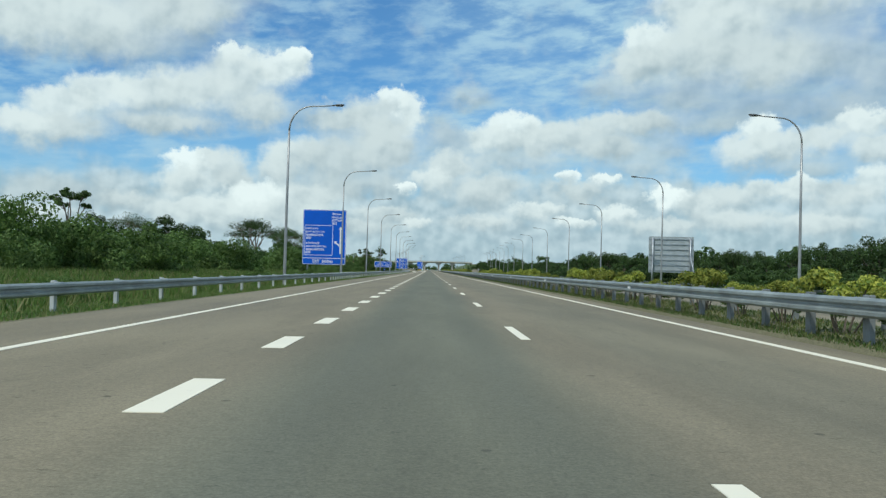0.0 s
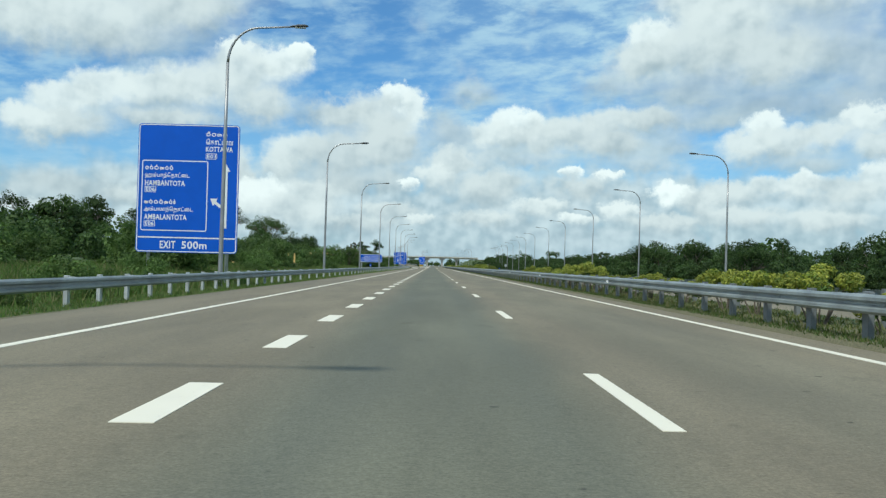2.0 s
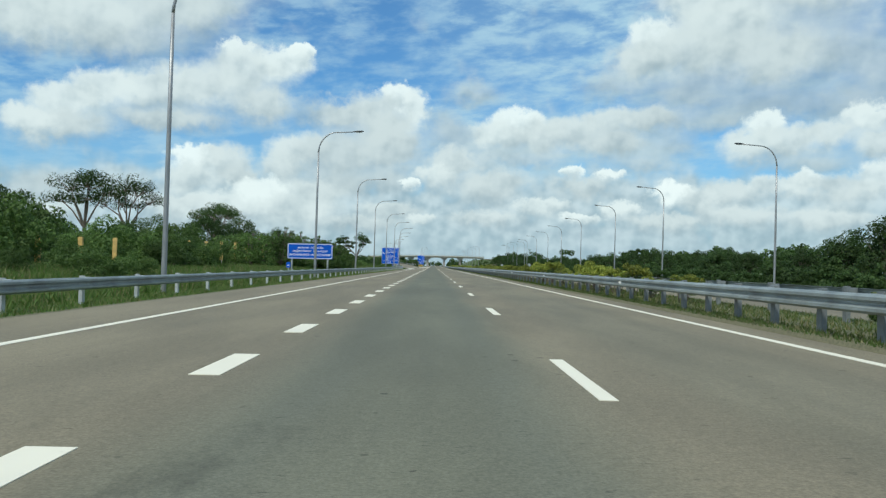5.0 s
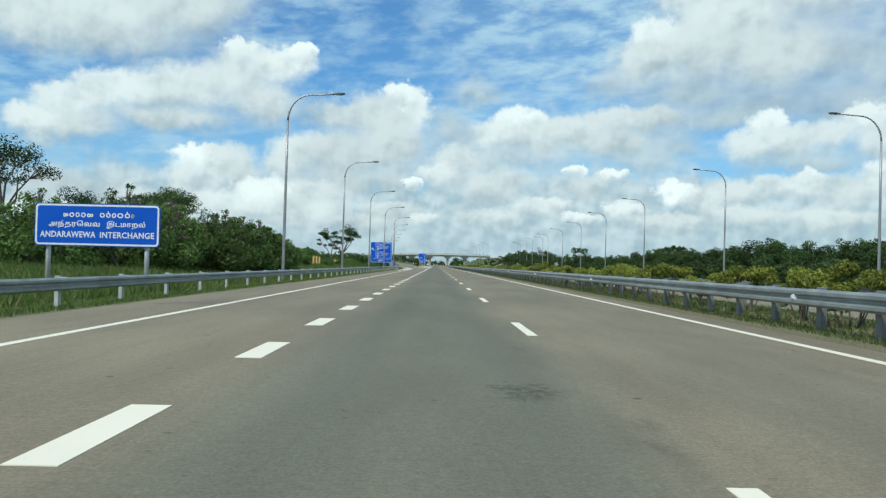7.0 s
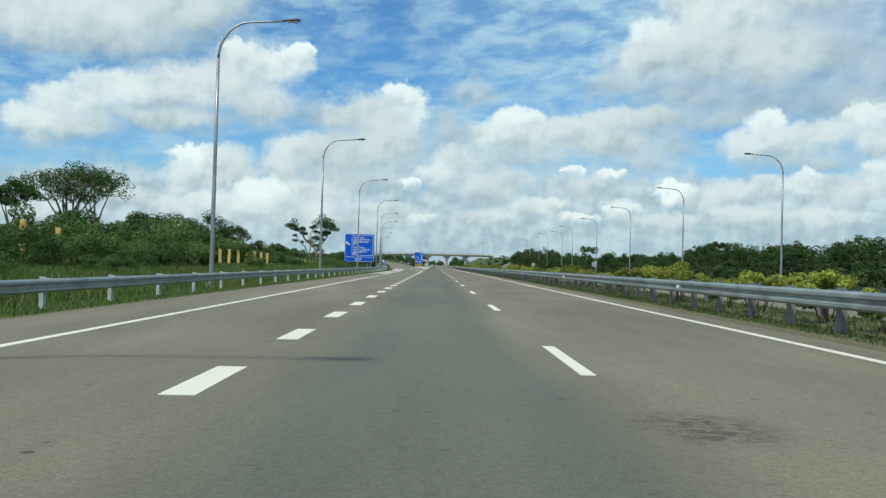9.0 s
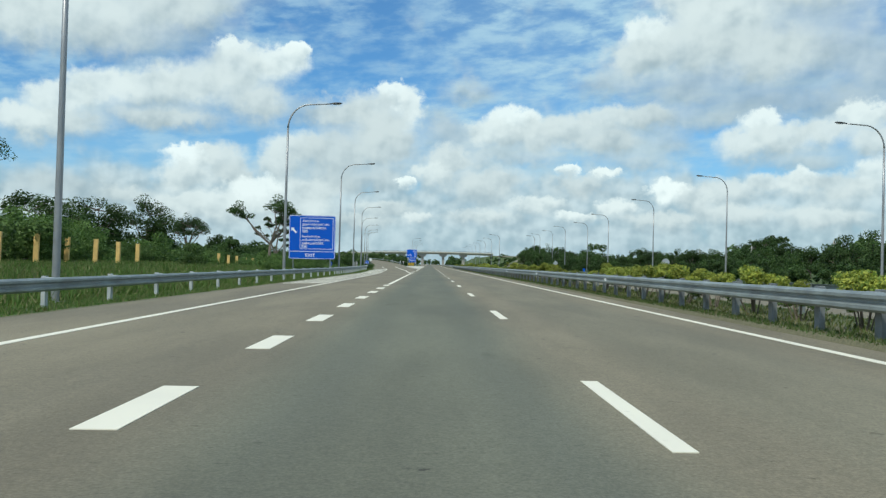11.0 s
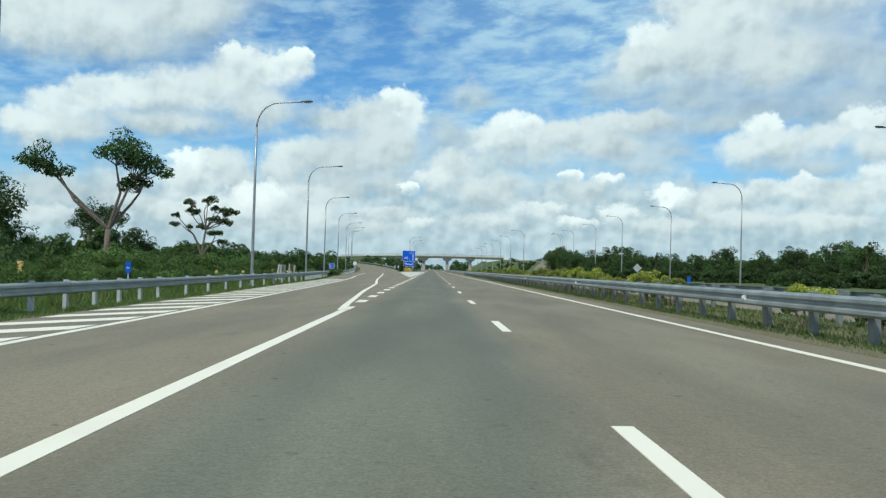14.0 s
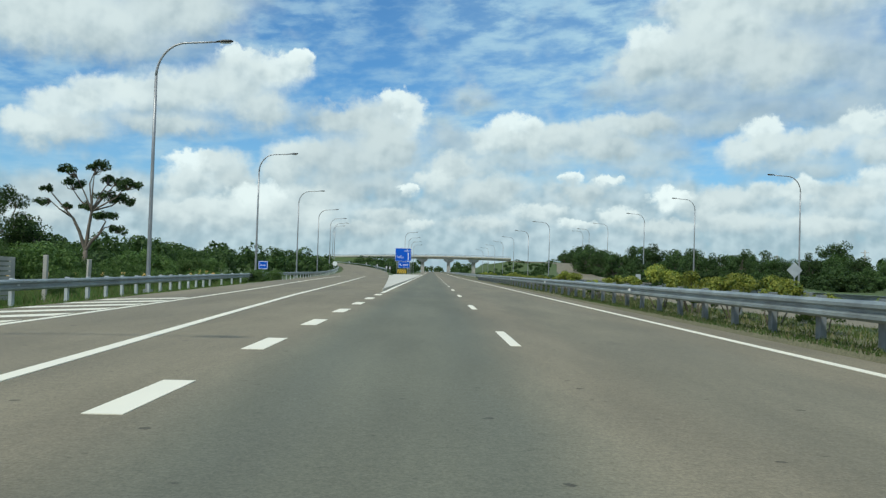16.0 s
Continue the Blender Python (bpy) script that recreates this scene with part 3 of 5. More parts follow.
line("opposite_outer_line", lambda y: lerp(OPP_R, y) - 2.6, 0.16, -40, 535, lambda y: -0.02, "white outer edge line of the opposite carriageway")
opp_marks = tagged(empty("lane_marking"), "white broken lane line of the opposite carriageway", "road marking", kind="structure")
for k in range(-1, 45):
    marking(lane_dash, 14.1, 9.0 + 12 * k, opp_marks, -0.02)

# slanting white bars between the edge line and the verge
hatch = tagged(empty("hatch_marking"), "white slanting bars painted beside the exit lane", "road marking", kind="structure")
for k in range(1, 44):
    y = 338.72 + 2.576 * k
    right = lambda v: lerp(LEFT_LINE, v) - 0.20
    xr = right(y)
    xl = lerp(PAVE_L, y - 2.8) + 0.14
    slant = 1.65 * (xr - xl)
    corners = [(xr, y), (xl, y - slant), (xl, y - slant - 0.95), (right(y - 1.1), y - 1.1)]
    me = mesh_of("bar", [(a, b, z) for z in (0.001, 0.006) for a, b in corners], [(4, 5, 6, 7), (0, 4, 7, 3), (1, 2, 6, 5), (0, 1, 5, 4), (3, 7, 6, 2)], PAINT)
    part("bar", me, PAINT, hatch)


# ---- paved nose between the ramp and the carriageway ----
nose = strip("traffic_island", lambda y: lerp(RAMP_R, y) + 0.1, lambda y: -2.42, [464.5, 480, 497, 520, 545, 560, 590, 622, 634], lambda y: 0.10 + far_z(y), PALECONC, 0.2)
tagged(nose, "pale paved traffic island with a low kerb", "traffic island", kind="structure")


# ---- guard rails ----
def w_profile():
    """The cross section of a corrugated beam, depth outward and height."""
    pts = [(0.0, 0.155), (0.03, 0.15), (0.08, 0.11), (0.08, 0.06), (0.012, 0.02), (0.012, -0.02), (0.08, -0.06), (0.08, -0.11), (0.03, -0.15), (0.0, -0.155)]
    return pts + [(a - 0.012, b * 0.985) for a, b in reversed(pts)]


def guard_rail(xs, ys, side, label, zmid, zs, spacing, first, last, post_w=0.16, reflect=0.0, zinc=POST):
    """A beam along y that faces side (+1: towards +x), with its posts."""
    rail = tagged(empty("guard_rail", (xs(ys[0]), ys[0], 0)), label, "guard rail", kind="structure")
    o = Vector((xs(ys[0]), ys[0], 0))
    prof = w_profile()
    for yb0, yb1 in zip(ys, ys[1:]):
        verts, faces = [], []
        for y in (yb0 - 0.16, yb1 + 0.16):
            for a, b in prof:
                verts.append((xs(y) + side * (a + (0.006 if y < yb0 else 0)), y, zs(y) + zmid + b))
        m = len(prof)
        for k in range(m):
            faces.append((k, (k + 1) % m, m + (k + 1) % m, m + k))
        faces += [tuple(range(m - 1, -1, -1)), tuple(range(m, 2 * m))]
        beam = part("beam", mesh_of("beam", [Vector(v) - o for v in verts], faces, RAIL), RAIL, rail)
    bm = bmesh.new()
    w = post_w
    box(bm, -0.05, 0.05, -w / 2, w / 2, -0.4, zmid + 0.19, 0.008)
    pm = bpy.data.meshes.new("post")
    bm.to_mesh(pm); bm.free(); pm.materials.append(zinc)
    bm = boxed(-0.08, 0.08, -w / 2 + 0.01, w / 2 - 0.01, zmid - 0.16, zmid + 0.16, 0.01)
    sm = bpy.data.meshes.new("spacer")
    bm.to_mesh(sm); bm.free(); sm.materials.append(zinc)
    rm = mesh_of("reflector", [(0, -0.02, -0.085), (0.11, -0.02, -0.02), (0.11, -0.02, 0.02), (0, -0.02, 0.085), (0, 0.02, -0.085), (0.11, 0.02, -0.02), (0.11, 0.02, 0.02), (0, 0.02, 0.085)],
                 [(0, 1, 2, 3), (7, 6, 5, 4), (0, 4, 5, 1), (1, 5, 6, 2), (2, 6, 7, 3), (3, 7, 4, 0)], REFLECT)
    y = first
    n = 0
    while y < last:
        p = part("post", pm, POST, rail)
        p.location = Vector((xs(y) - side * 0.21, y, zs(y))) - o
        s = part("spacer", sm, POST, rail)
        s.location = Vector((xs(y) - side * 0.09, y, zs(y))) - o
        if reflect and n % round(reflect / spacing) == 3:
            r = part("reflector", rm, REFLECT, rail)
            r.location = Vector((xs(y) + side * 0.015, y + 0.5, zs(y) + zmid)) - o
            r.scale.x = side
        y += spacing
        n += 1
    return rail


def stations(a, b, step):
    return [a + (b - a) * k / round((b - a) / step) for k in range(round((b - a) / step) + 1)]


ramp_z = lambda y: lerp(RAMP_Z, y)
rail_x = lambda y: lerp(PAVE_L, y) - 1.38
guard_rail(rail_x, stations(-24, 352, 8), 1, "galvanised corrugated guard rail along the grass verge", 0.44, lambda y: 0.0, 4.0, -19.9, 350, 0.16)
guard_rail(rail_x, stations(352, 830, 8), 1, "galvanised guard rail following the exit ramp", 0.44, ramp_z, 4.0, 352.1, 660, 0.16)
close = tagged(empty("rail_post"), "extra zinc posts of the rail beside the tall sign", "guard rail", kind="structure")
post_mesh = bpy.data.meshes.new("post")
bm = boxed(-0.05, 0.05, -0.08, 0.08, -0.4, 0.63, 0.008)
bm.to_mesh(post_mesh)
bm.free()
post_mesh.materials.append(POST)
for y0, count in ((78.1, 8), (378.1, 6), (450.1, 6)):
    for k in range(count):
        p = part("post", post_mesh, POST, close)
        p.location = (rail_x(y0 + 4 * k) - 0.21, y0 + 4 * k, 0)
guard_rail(lambda y: 6.55, stations(-24, 780, 12), -1, "galvanised corrugated guard rail along the planted median", 0.62, lambda y: 0.03 + far_z(y), 2.0, -19.0, 540, 0.20, 20.0, DULLSHADED)
guard_rail(lambda y: 9.0, stations(-24, 780, 12), 1, "guard rail on the far side of the median", 0.62, lambda y: 0.03 + far_z(y), 4.0, -19.8, 540, 0.16, 0.0, DULLSHADED)
guard_rail(lambda y: lerp(RAMP_R, y) + 0.5, stations(640, 822, 13), -1, "guard rail on the outer side of the exit ramp", 0.55, ramp_z, 4.0, 641, 700, 0.16)


# ---- street lamps ----
def street_lamp():
    """Tapered steel pole with a bent arm towards +x; the base at the origin."""
    lamp = empty("street_lamp")
    bm = bmesh.new()
    pts, rad = [(0, 0, -0.3), (0, 0, 0.0), (0, 0, 3.2), (0, 0, 6.4), (0.0, 0, 10.4)], [0.11, 0.11, 0.098, 0.085, 0.07]
    tube(bm, pts, rad, 10)
    smooth(part("pole", bm, LAMPMETAL, lamp))
    bm = bmesh.new()
    pts, rad = [], []
    for k in range(10):
        a = math.pi / 2 * k / 9 * 0.97
        pts.append((1.5 * (1 - math.cos(a)), 0, 10.4 + 1.7 * math.sin(a)))
        rad.append(0.066 - 0.002 * k)
    pts += [(2.3, 0, 12.15), (3.0, 0, 12.2)]
    rad += [0.045, 0.042]
    tube(bm, pts, rad, 8)
    smooth(part("arm", bm, LAMPMETAL, lamp))
    bm = bmesh.new()
    tube(bm, [(2.87, 0, 12.19), (3.0, 0, 12.21), (3.25, 0, 12.25), (3.6, 0, 12.28), (3.72, 0, 12.275)], [0.05, 0.09, 0.15, 0.14, 0.07], 10)
    for v in bm.verts:
        v.co.z = 12.23 + (v.co.z - 12.23) * 0.5
    head = smooth(part("lamp_head", bm, LAMPHEAD, lamp))
    part("lens", boxed(3.1, 3.6, -0.10, 0.10, 12.152, 12.175, 0.008), LENS, head)
    part("base_plate", boxed(-0.2, 0.2, -0.2, 0.2, -0.29, -0.13, 0.01), LAMPMETAL, lamp)
    return tagged(lamp, "tall galvanised street lamp with one curved arm", "street lamp", "expressway street lamps")


first_lamp = street_lamp()
first_lamp.matrix_basis = pose(-10.0, 57.0, 0, 0, 0.4, 0)
lamp_spots = [(-9.9, y, 0, 0) for y in (18.5, 94.9, 132.4, 169.9, 208.4, 247.0)] + [(-10.1, 283.2, 0, 0), (-10.1, 319.5, 0, 0), (-10.22, 354.8, 0, 0)]
lamp_spots += [(-10.2, 389.9, 0, 0), (-11.95, 426.5, 0, 0), (-13.5, 462.0, 0, 0), (-16.7, 502.0, 0, 0), (-18.9, 540, 0, 0), (-21.2, 578, 0.1, 0), (-23.6, 616, 0.8, 0), (-27.0, 654, 1.8, 0), (-32, 692, 3.0, 0)]
for y in (57.0, 94.9, 133.9, 171.2, 210.4, 249.8, 283.6, 323.4, 358.0, 395.0, 431.2, 470.3):
    lamp_spots.append((26.1 + 0.0275 * (y - 94.5) + (0.5 if y > 380 else 0), y, 0, 180))
for x, y, z in ((40.7, 513.1, 0.5), (41.2, 552, 1.3), (42.9, 590, 1.6), (43.5, 628, 1.8), (46, 666, 2.5), (51, 704, 3.8)):
    lamp_spots.append((x, y, z, 180))
for y in (600, 639, 678, 717, 756, 795, 834):
    lamp_spots.append((25, y, 0.1, 180))
for y in (662, 700, 738, 776):
    lamp_spots.append((-7.6, y, 0.1, 0))
for x, y, z, turn in lamp_spots:
    out = 0.05 if y in (18.5, 208.4, 354.8, 389.9, 426.5) else 0.25
    copy_thing(first_lamp, pose(x - out if turn == 0 else x + out, y, z, 0, 0.4 if turn == 0 else -0.4, turn))


# ---- signs ----
def rounded_plate(w, h, r, t, x0=0.0, z0=0.0, y0=0.0):
    """An upright plate with rounded corners, its face towards -y; x0, z0 its lower corner."""
    pts = []
    for cx, cz, a0 in ((w - r, r, -90), (w - r, h - r, 0), (r, h - r, 90), (r, r, 180)):
        for k in range(5):
            a = radians(a0 + 22.5 * k)
            pts.append((x0 + cx + r * math.cos(a), z0 + cz + r * math.sin(a)))
    bm = bmesh.new()
    f = [bm.verts.new((x, y0, z)) for x, z in pts]
    b = [bm.verts.new((x, y0 + t, z)) for x, z in pts]
    bm.faces.new(f)
    bm.faces.new(b[::-1])
    for k in range(len(f)):
        bm.faces.new((f[k], b[k], b[(k + 1) % len(b)], f[(k + 1) % len(f)]))
    return bm


def ring_plate(w, h, r, band, t, x0, z0, y0):
    """A rounded frame: the border line of a sign."""
    def outline(w, h, r, x0, z0):
        pts = []
        for cx, cz, a0 in ((w - r, r, -90), (w - r, h - r, 0), (r, h - r, 90), (r, r, 180)):
            for k in range(5):
                a = radians(a0 + 22.5 * k)
                pts.append((x0 + cx + r * math.cos(a), z0 + cz + r * math.sin(a)))
        return pts
    bm = bmesh.new()
    loops = []
    for pts in (outline(w, h, r, x0, z0), outline(w - 2 * band, h - 2 * band, max(r - band, 0.01), x0 + band, z0 + band)):
        loops.append(([bm.verts.new((x, y0, z)) for x, z in pts], [bm.verts.new((x, y0 + t, z)) for x, z in pts]))
    (of, ob), (jf, jb) = loops
    n = len(of)
    for k in range(n):
        m = (k + 1) % n
        bm.faces.new((of[k], of[m], jf[m], jf[k]))
        bm.faces.new((of[k], ob[k], ob[m], of[m]))
        bm.faces.new((jf[k], jf[m], jb[m], jb[k]))
    return bm


def words(text, x0, x1, z0, z1, parent, bold=0.022, y=-0.0065):
    """Raised lettering on a board's face, with the built-in font, fitted between x0 and x1 and between z0 and z1."""
    cu = bpy.data.curves.new("lettering", "FONT")
    cu.body, cu.size, cu.extrude, cu.offset, cu.resolution_u = text, 1.0, 0.01, bold, 3
    cu.space_character = 1.08
    tmp = new("lettering_curve", cu)
    me = bpy.data.meshes.new_from_object(tmp.evaluated_get(bpy.context.evaluated_depsgraph_get()))
    bpy.data.objects.remove(tmp)
    bpy.data.curves.remove(cu)
    me.materials.clear()
    me.materials.append(WHITE)
    n = len(me.vertices)
    co = np.empty(n * 3)
    me.vertices.foreach_get("co", co)
    co = co.reshape(-1, 3)
    lo, hi = co.min(0), co.max(0)
    u = (co - lo) / (hi - lo)
    co = np.stack([x0 + u[:, 0] * (x1 - x0), y + (1 - u[:, 2]) * 0.006, z0 + u[:, 1] * (z1 - z0)], 1)
    me.vertices.foreach_set("co", co.ravel())
    me.update()
    return part("lettering", me, WHITE, parent)


def bars(x0, x1, z0, z1, parent, seed, y=-0.0065, gaps=()):
    """A row of writing with no letters to be told: plain bars and rings of its size."""
    rng = random.Random(seed)
    h = z1 - z0
    x, k = x0, 0
    bm = bmesh.new()
    while x < x1 - 0.3 * h:
        w = min(h * rng.uniform(0.7, 1.05), x1 - x)
        if not any(a < x + w / 2 < b for a, b in gaps):
            kind = rng.randrange(4)
            rings = [(w * 0.86, h * 0.72, x, z0 + 0.04 * h)]
            if kind == 1:
                rings = [(w * 0.5, h * 0.6, x, z0 + 0.04 * h), (w * 0.5, h * 0.5, x + w * 0.42, z0 + 0.1 * h)]
            elif kind == 2:
                rings.append((w * 0.45, h * 0.36, x + w * 0.3, z0 + 0.66 * h))
            for rw, rh, rx, rz in rings:
                other = ring_plate(rw, rh, min(rw, rh) * 0.45, h * 0.17, 0.006, rx, rz, y)
                me = bpy.data.meshes.new("tmp")
                other.to_mesh(me)
                other.free()
                bm.from_mesh(me)
                bpy.data.meshes.remove(me)
            if kind == 3:
                box(bm, x + w * 0.30, x + w * 0.48, y - 0.003, y + 0.004, z0 + 0.6 * h, z1)
        x += w + h * 0.1
        k += 1
    return part("lettering", bm, WHITE, parent)


def route_mark(text, x, z, parent, w=0.52, h=0.28):
    part("route_frame", ring_plate(w, h, 0.05, 0.025, 0.006, x, z - h / 2, -0.0065), WHITE, parent)
    words(text, x + 0.06, x + w - 0.06, z - h * 0.33, z + h * 0.33, parent)


def arrow(points, x, z, y, parent):
    bm = bmesh.new()
    f = [bm.verts.new((x + a, y, z + b)) for a, b in points]
    k = [bm.verts.new((x + a, y + 0.006, z + b)) for a, b in points]
    bm.faces.new(f)
    for i in range(len(f)):
        j = (i + 1) % len(f)
        bm.faces.new((f[i], k[i], k[j], f[j]))
    bmesh.ops.triangulate(bm, faces=bm.faces)
    return part("arrow", bm, WHITE, parent)


def slant_arrow(x, z, parent):
    """An arrow up and to the left: its head and its shaft."""
    arrow([(0, 0.62), (0.05, 0.26), (0.37, 0.58)], x, z, -0.0065, parent)
    arrow([(0.15, 0.355), (0.5, 0.0), (0.63, 0.13), (0.28, 0.485)], x, z, -0.0065, parent)


def sign_board(name, at, w, h, bottom, label, posts, rz=0.0, post_r=0.09, band=0.04):
    """A blue board on steel posts. The origin is on the ground under its left end."""
    sign = tagged(empty(name, at, rz), label, "road sign")
    board = part("board", rounded_plate(w, h, 0.16, 0.05, 0, bottom, 0), BLUE, sign, "blue reflective panel")
    part("border", ring_plate(w - 0.06, h - 0.06, 0.14, band, 0.006, 0.03, bottom + 0.03, -0.005), WHITE, sign, "white border line")
    for k in range(int(h / 0.6)):
        z = bottom + 0.3 + k * 0.6
        if z < bottom + h - 0.1:
            part("stiffener", boxed(0.1, w - 0.1, 0.051, 0.09, z - 0.03, z + 0.03), ALU, sign)
    for px in posts:
        bm = bmesh.new()
        tube(bm, [(px, 0.17, -0.6), (px, 0.17, bottom + h - 0.1)], [post_r, post_r], 10)
        smooth(part("post", bm, POST, sign))
    return sign


F = -0.0065
def row(z, cap):
    return Z0 + z - cap / 2, Z0 + z + cap / 2


W, H, Z0 = 4.67, 6.1, 1.36
advance = sign_board("direction_sign", (-14.92, 97.1, 0), W, H, Z0, "tall blue expressway exit sign on two posts", (0.55, W - 0.5))
part("divider", boxed(0.1, W - 0.1, F, 0, Z0 + 0.68, Z0 + 0.74), WHITE, advance)
part("panel_border", ring_plate(3.05, 3.35, 0.1, 0.045, 0.006, 0.2, Z0 + 1.02, F), WHITE, advance)
words("EXIT", 1.12, 1.84, *row(0.37, 0.36), advance)
words("500m", 2.12, 3.28, *row(0.37, 0.36), advance)
bars(0.35, 1.65, *row(4.02, 0.24), advance, 1)
words("ஹம்பாந்\u0bc7தாட்\u0bc8ட", 0.35, 2.4, *row(3.64, 0.30), advance)
words("HAMBANTOTA", 0.35, 2.2, *row(3.28, 0.26), advance)
route_mark("E06", 0.35, Z0 + 2.98, advance)
bars(0.35, 1.8, *row(2.40, 0.24), advance, 3)
words("அம்பலாந்\u0bc6தாட்\u0bc8ட", 0.35, 2.6, *row(2.03, 0.30), advance)
words("AMBALANTOTA", 0.35, 2.32, *row(1.67, 0.26), advance)
route_mark("E06", 0.35, Z0 + 1.36, advance)
bars(3.12, 4.2, *row(5.66, 0.24), advance, 5)
words("\u0bc6காட்டாவ", 3.12, 4.36, *row(5.30, 0.30), advance)
words("KOTTAWA", 3.12, 4.36, *row(4.94, 0.25), advance)
route_mark("E01", 3.12, Z0 + 4.60, advance)
for outline in ([(-0.08, 0), (0.08, 0), (0.08, 2.7), (-0.08, 2.7)], [(-0.19, 2.702), (0.19, 2.702), (0.0, 3.05)], [(-0.082, 0.83), (-0.082, 1.0), (-0.42, 1.27), (-0.50, 1.15)], [(-0.422, 1.275), (-0.36, 1.40), (-0.70, 1.40), (-0.57, 1.06), (-0.502, 1.155)]):
    arrow(outline, 4.08, Z0 + 1.2, F, advance)
advance.scale = (1.07, 1.0, 1.045)

W, H, Z0 = 4.55, 1.55, 1.49
interchange = sign_board("interchange_sign", (-14.78, 222.7, 0), W, H, Z0, "wide blue interchange name sign on two short posts", (0.45, W - 0.5), band=0.065)
words("ANDARAWEWA", 0.20, 2.22, *row(0.42, 0.225), interchange)
words("INTERCHANGE", 2.38, 4.35, *row(0.42, 0.225), interchange)
bars(1.03, 3.62, *row(1.16, 0.24), interchange, 7, gaps=((2.22, 2.42),))
words("அந்தர\u0bc6வவ", 0.52, 2.36, *row(0.79, 0.29), interchange)
words("இடமாறல்", 2.62, 4.02, *row(0.79, 0.29), interchange)

W, H, Z0 = 4.82, 4.66, 1.36
exit_sign = sign_board("direction_sign", (-15.47, 387.5, 0), W, H, Z0, "square blue exit sign with a slanting arrow", (0.45, W - 0.5))
part("divider", boxed(0.08, W - 0.08, F, 0, Z0 + 0.78, Z0 + 0.83), WHITE, exit_sign)
part("panel_border", ring_plate(3.45, 3.35, 0.1, 0.045, 0.006, 1.14, Z0 + 1.06, F), WHITE, exit_sign)
words("EXIT", 1.74, 2.76, *row(0.40, 0.34), exit_sign)
bars(1.40, 3.1, *row(4.08, 0.25), exit_sign, 9)
words("ஹம்பாந்\u0bc7தாட்\u0bc8ட", 1.38, 4.2, *row(3.70, 0.34), exit_sign)
words("HAMBANTHOTA", 1.36, 3.88, *row(3.31, 0.25), exit_sign)
route_mark("E06", 1.36, Z0 + 2.98, exit_sign, 0.58, 0.29)
bars(1.34, 3.25, *row(2.42, 0.25), exit_sign, 11)
words("அம்பலாந்\u0bc6தாட்\u0bc8ட", 1.32, 4.25, *row(2.03, 0.34), exit_sign)
words("AMBALANTOTA", 1.32, 3.62, *row(1.67, 0.25), exit_sign)
route_mark("E06", 1.32, Z0 + 1.34, exit_sign, 0.58, 0.29)
slant_arrow(0.2, Z0 + 2.72, exit_sign)
exit_sign.scale = (1.045, 1.0, 1.02)

W, H, Z0 = 4.15, 3.4, 3.5
nose_sign = sign_board("direction_sign", (-9.55, 640, 0.1), W, H, Z0, "blue direction sign at the end of the island", (0.5, W - 0.4))
bars(2.4, 3.9, *row(2.95, 0.22), nose_sign, 13)
bars(2.4, 3.6, *row(2.6, 0.22), nose_sign, 14)
bars(0.4, 1.9, *row(1.3, 0.22), nose_sign, 15)
bars(0.4, 2.3, *row(0.9, 0.22), nose_sign, 16)
for outline in ([(-0.1, 0), (0.1, 0), (0.1, 1.6), (-0.1, 1.6)], [(-0.22, 1.602), (0.22, 1.602), (0.0, 2.0)]):
    arrow(outline, 3.4, Z0 + 0.3, F, nose_sign)
lower_sign = sign_board("exit_sign", (-8.7, 639.5, 0.1), 3.0, 1.7, 1.7, "small blue exit plate under the direction sign", (0.5, 2.5), 0, 0.05)
words("EXIT", 1.2, 2.6, 2.25, 2.7, lower_sign)
slant_arrow(0.3, 2.2, lower_sign)

# a board for the opposite direction, seen from behind
back = tagged(empty("sign_back", (26.45, 100.7, 0)), "bare grey back of a large sign with ribs", "road sign")
part("board", rounded_plate(5.5, 4.35, 0.1, 0.05, 0, 1.4, 0.1), ALU, back)
for k in range(7):
    part("stiffener", boxed(0.05, 5.45, 0.02, 0.099, 1.6 + k * 0.63, 1.68 + k * 0.63), STEEL, back)
for px in (0.45, 5.05):
    bm = bmesh.new()
    tube(bm, [(px, -0.1, -0.3), (px, -0.1, 5.6)], [0.11, 0.11], 10)
    smooth(part("post", bm, STEEL, back))
    bm = bmesh.new()
    tube(bm, [(px - 0.4 if px < 1 else px + 0.4, -1.1, 0.0), (px, -0.15, 3.4)], [0.07, 0.07], 8)
    smooth(part("brace", bm, STEEL, back))


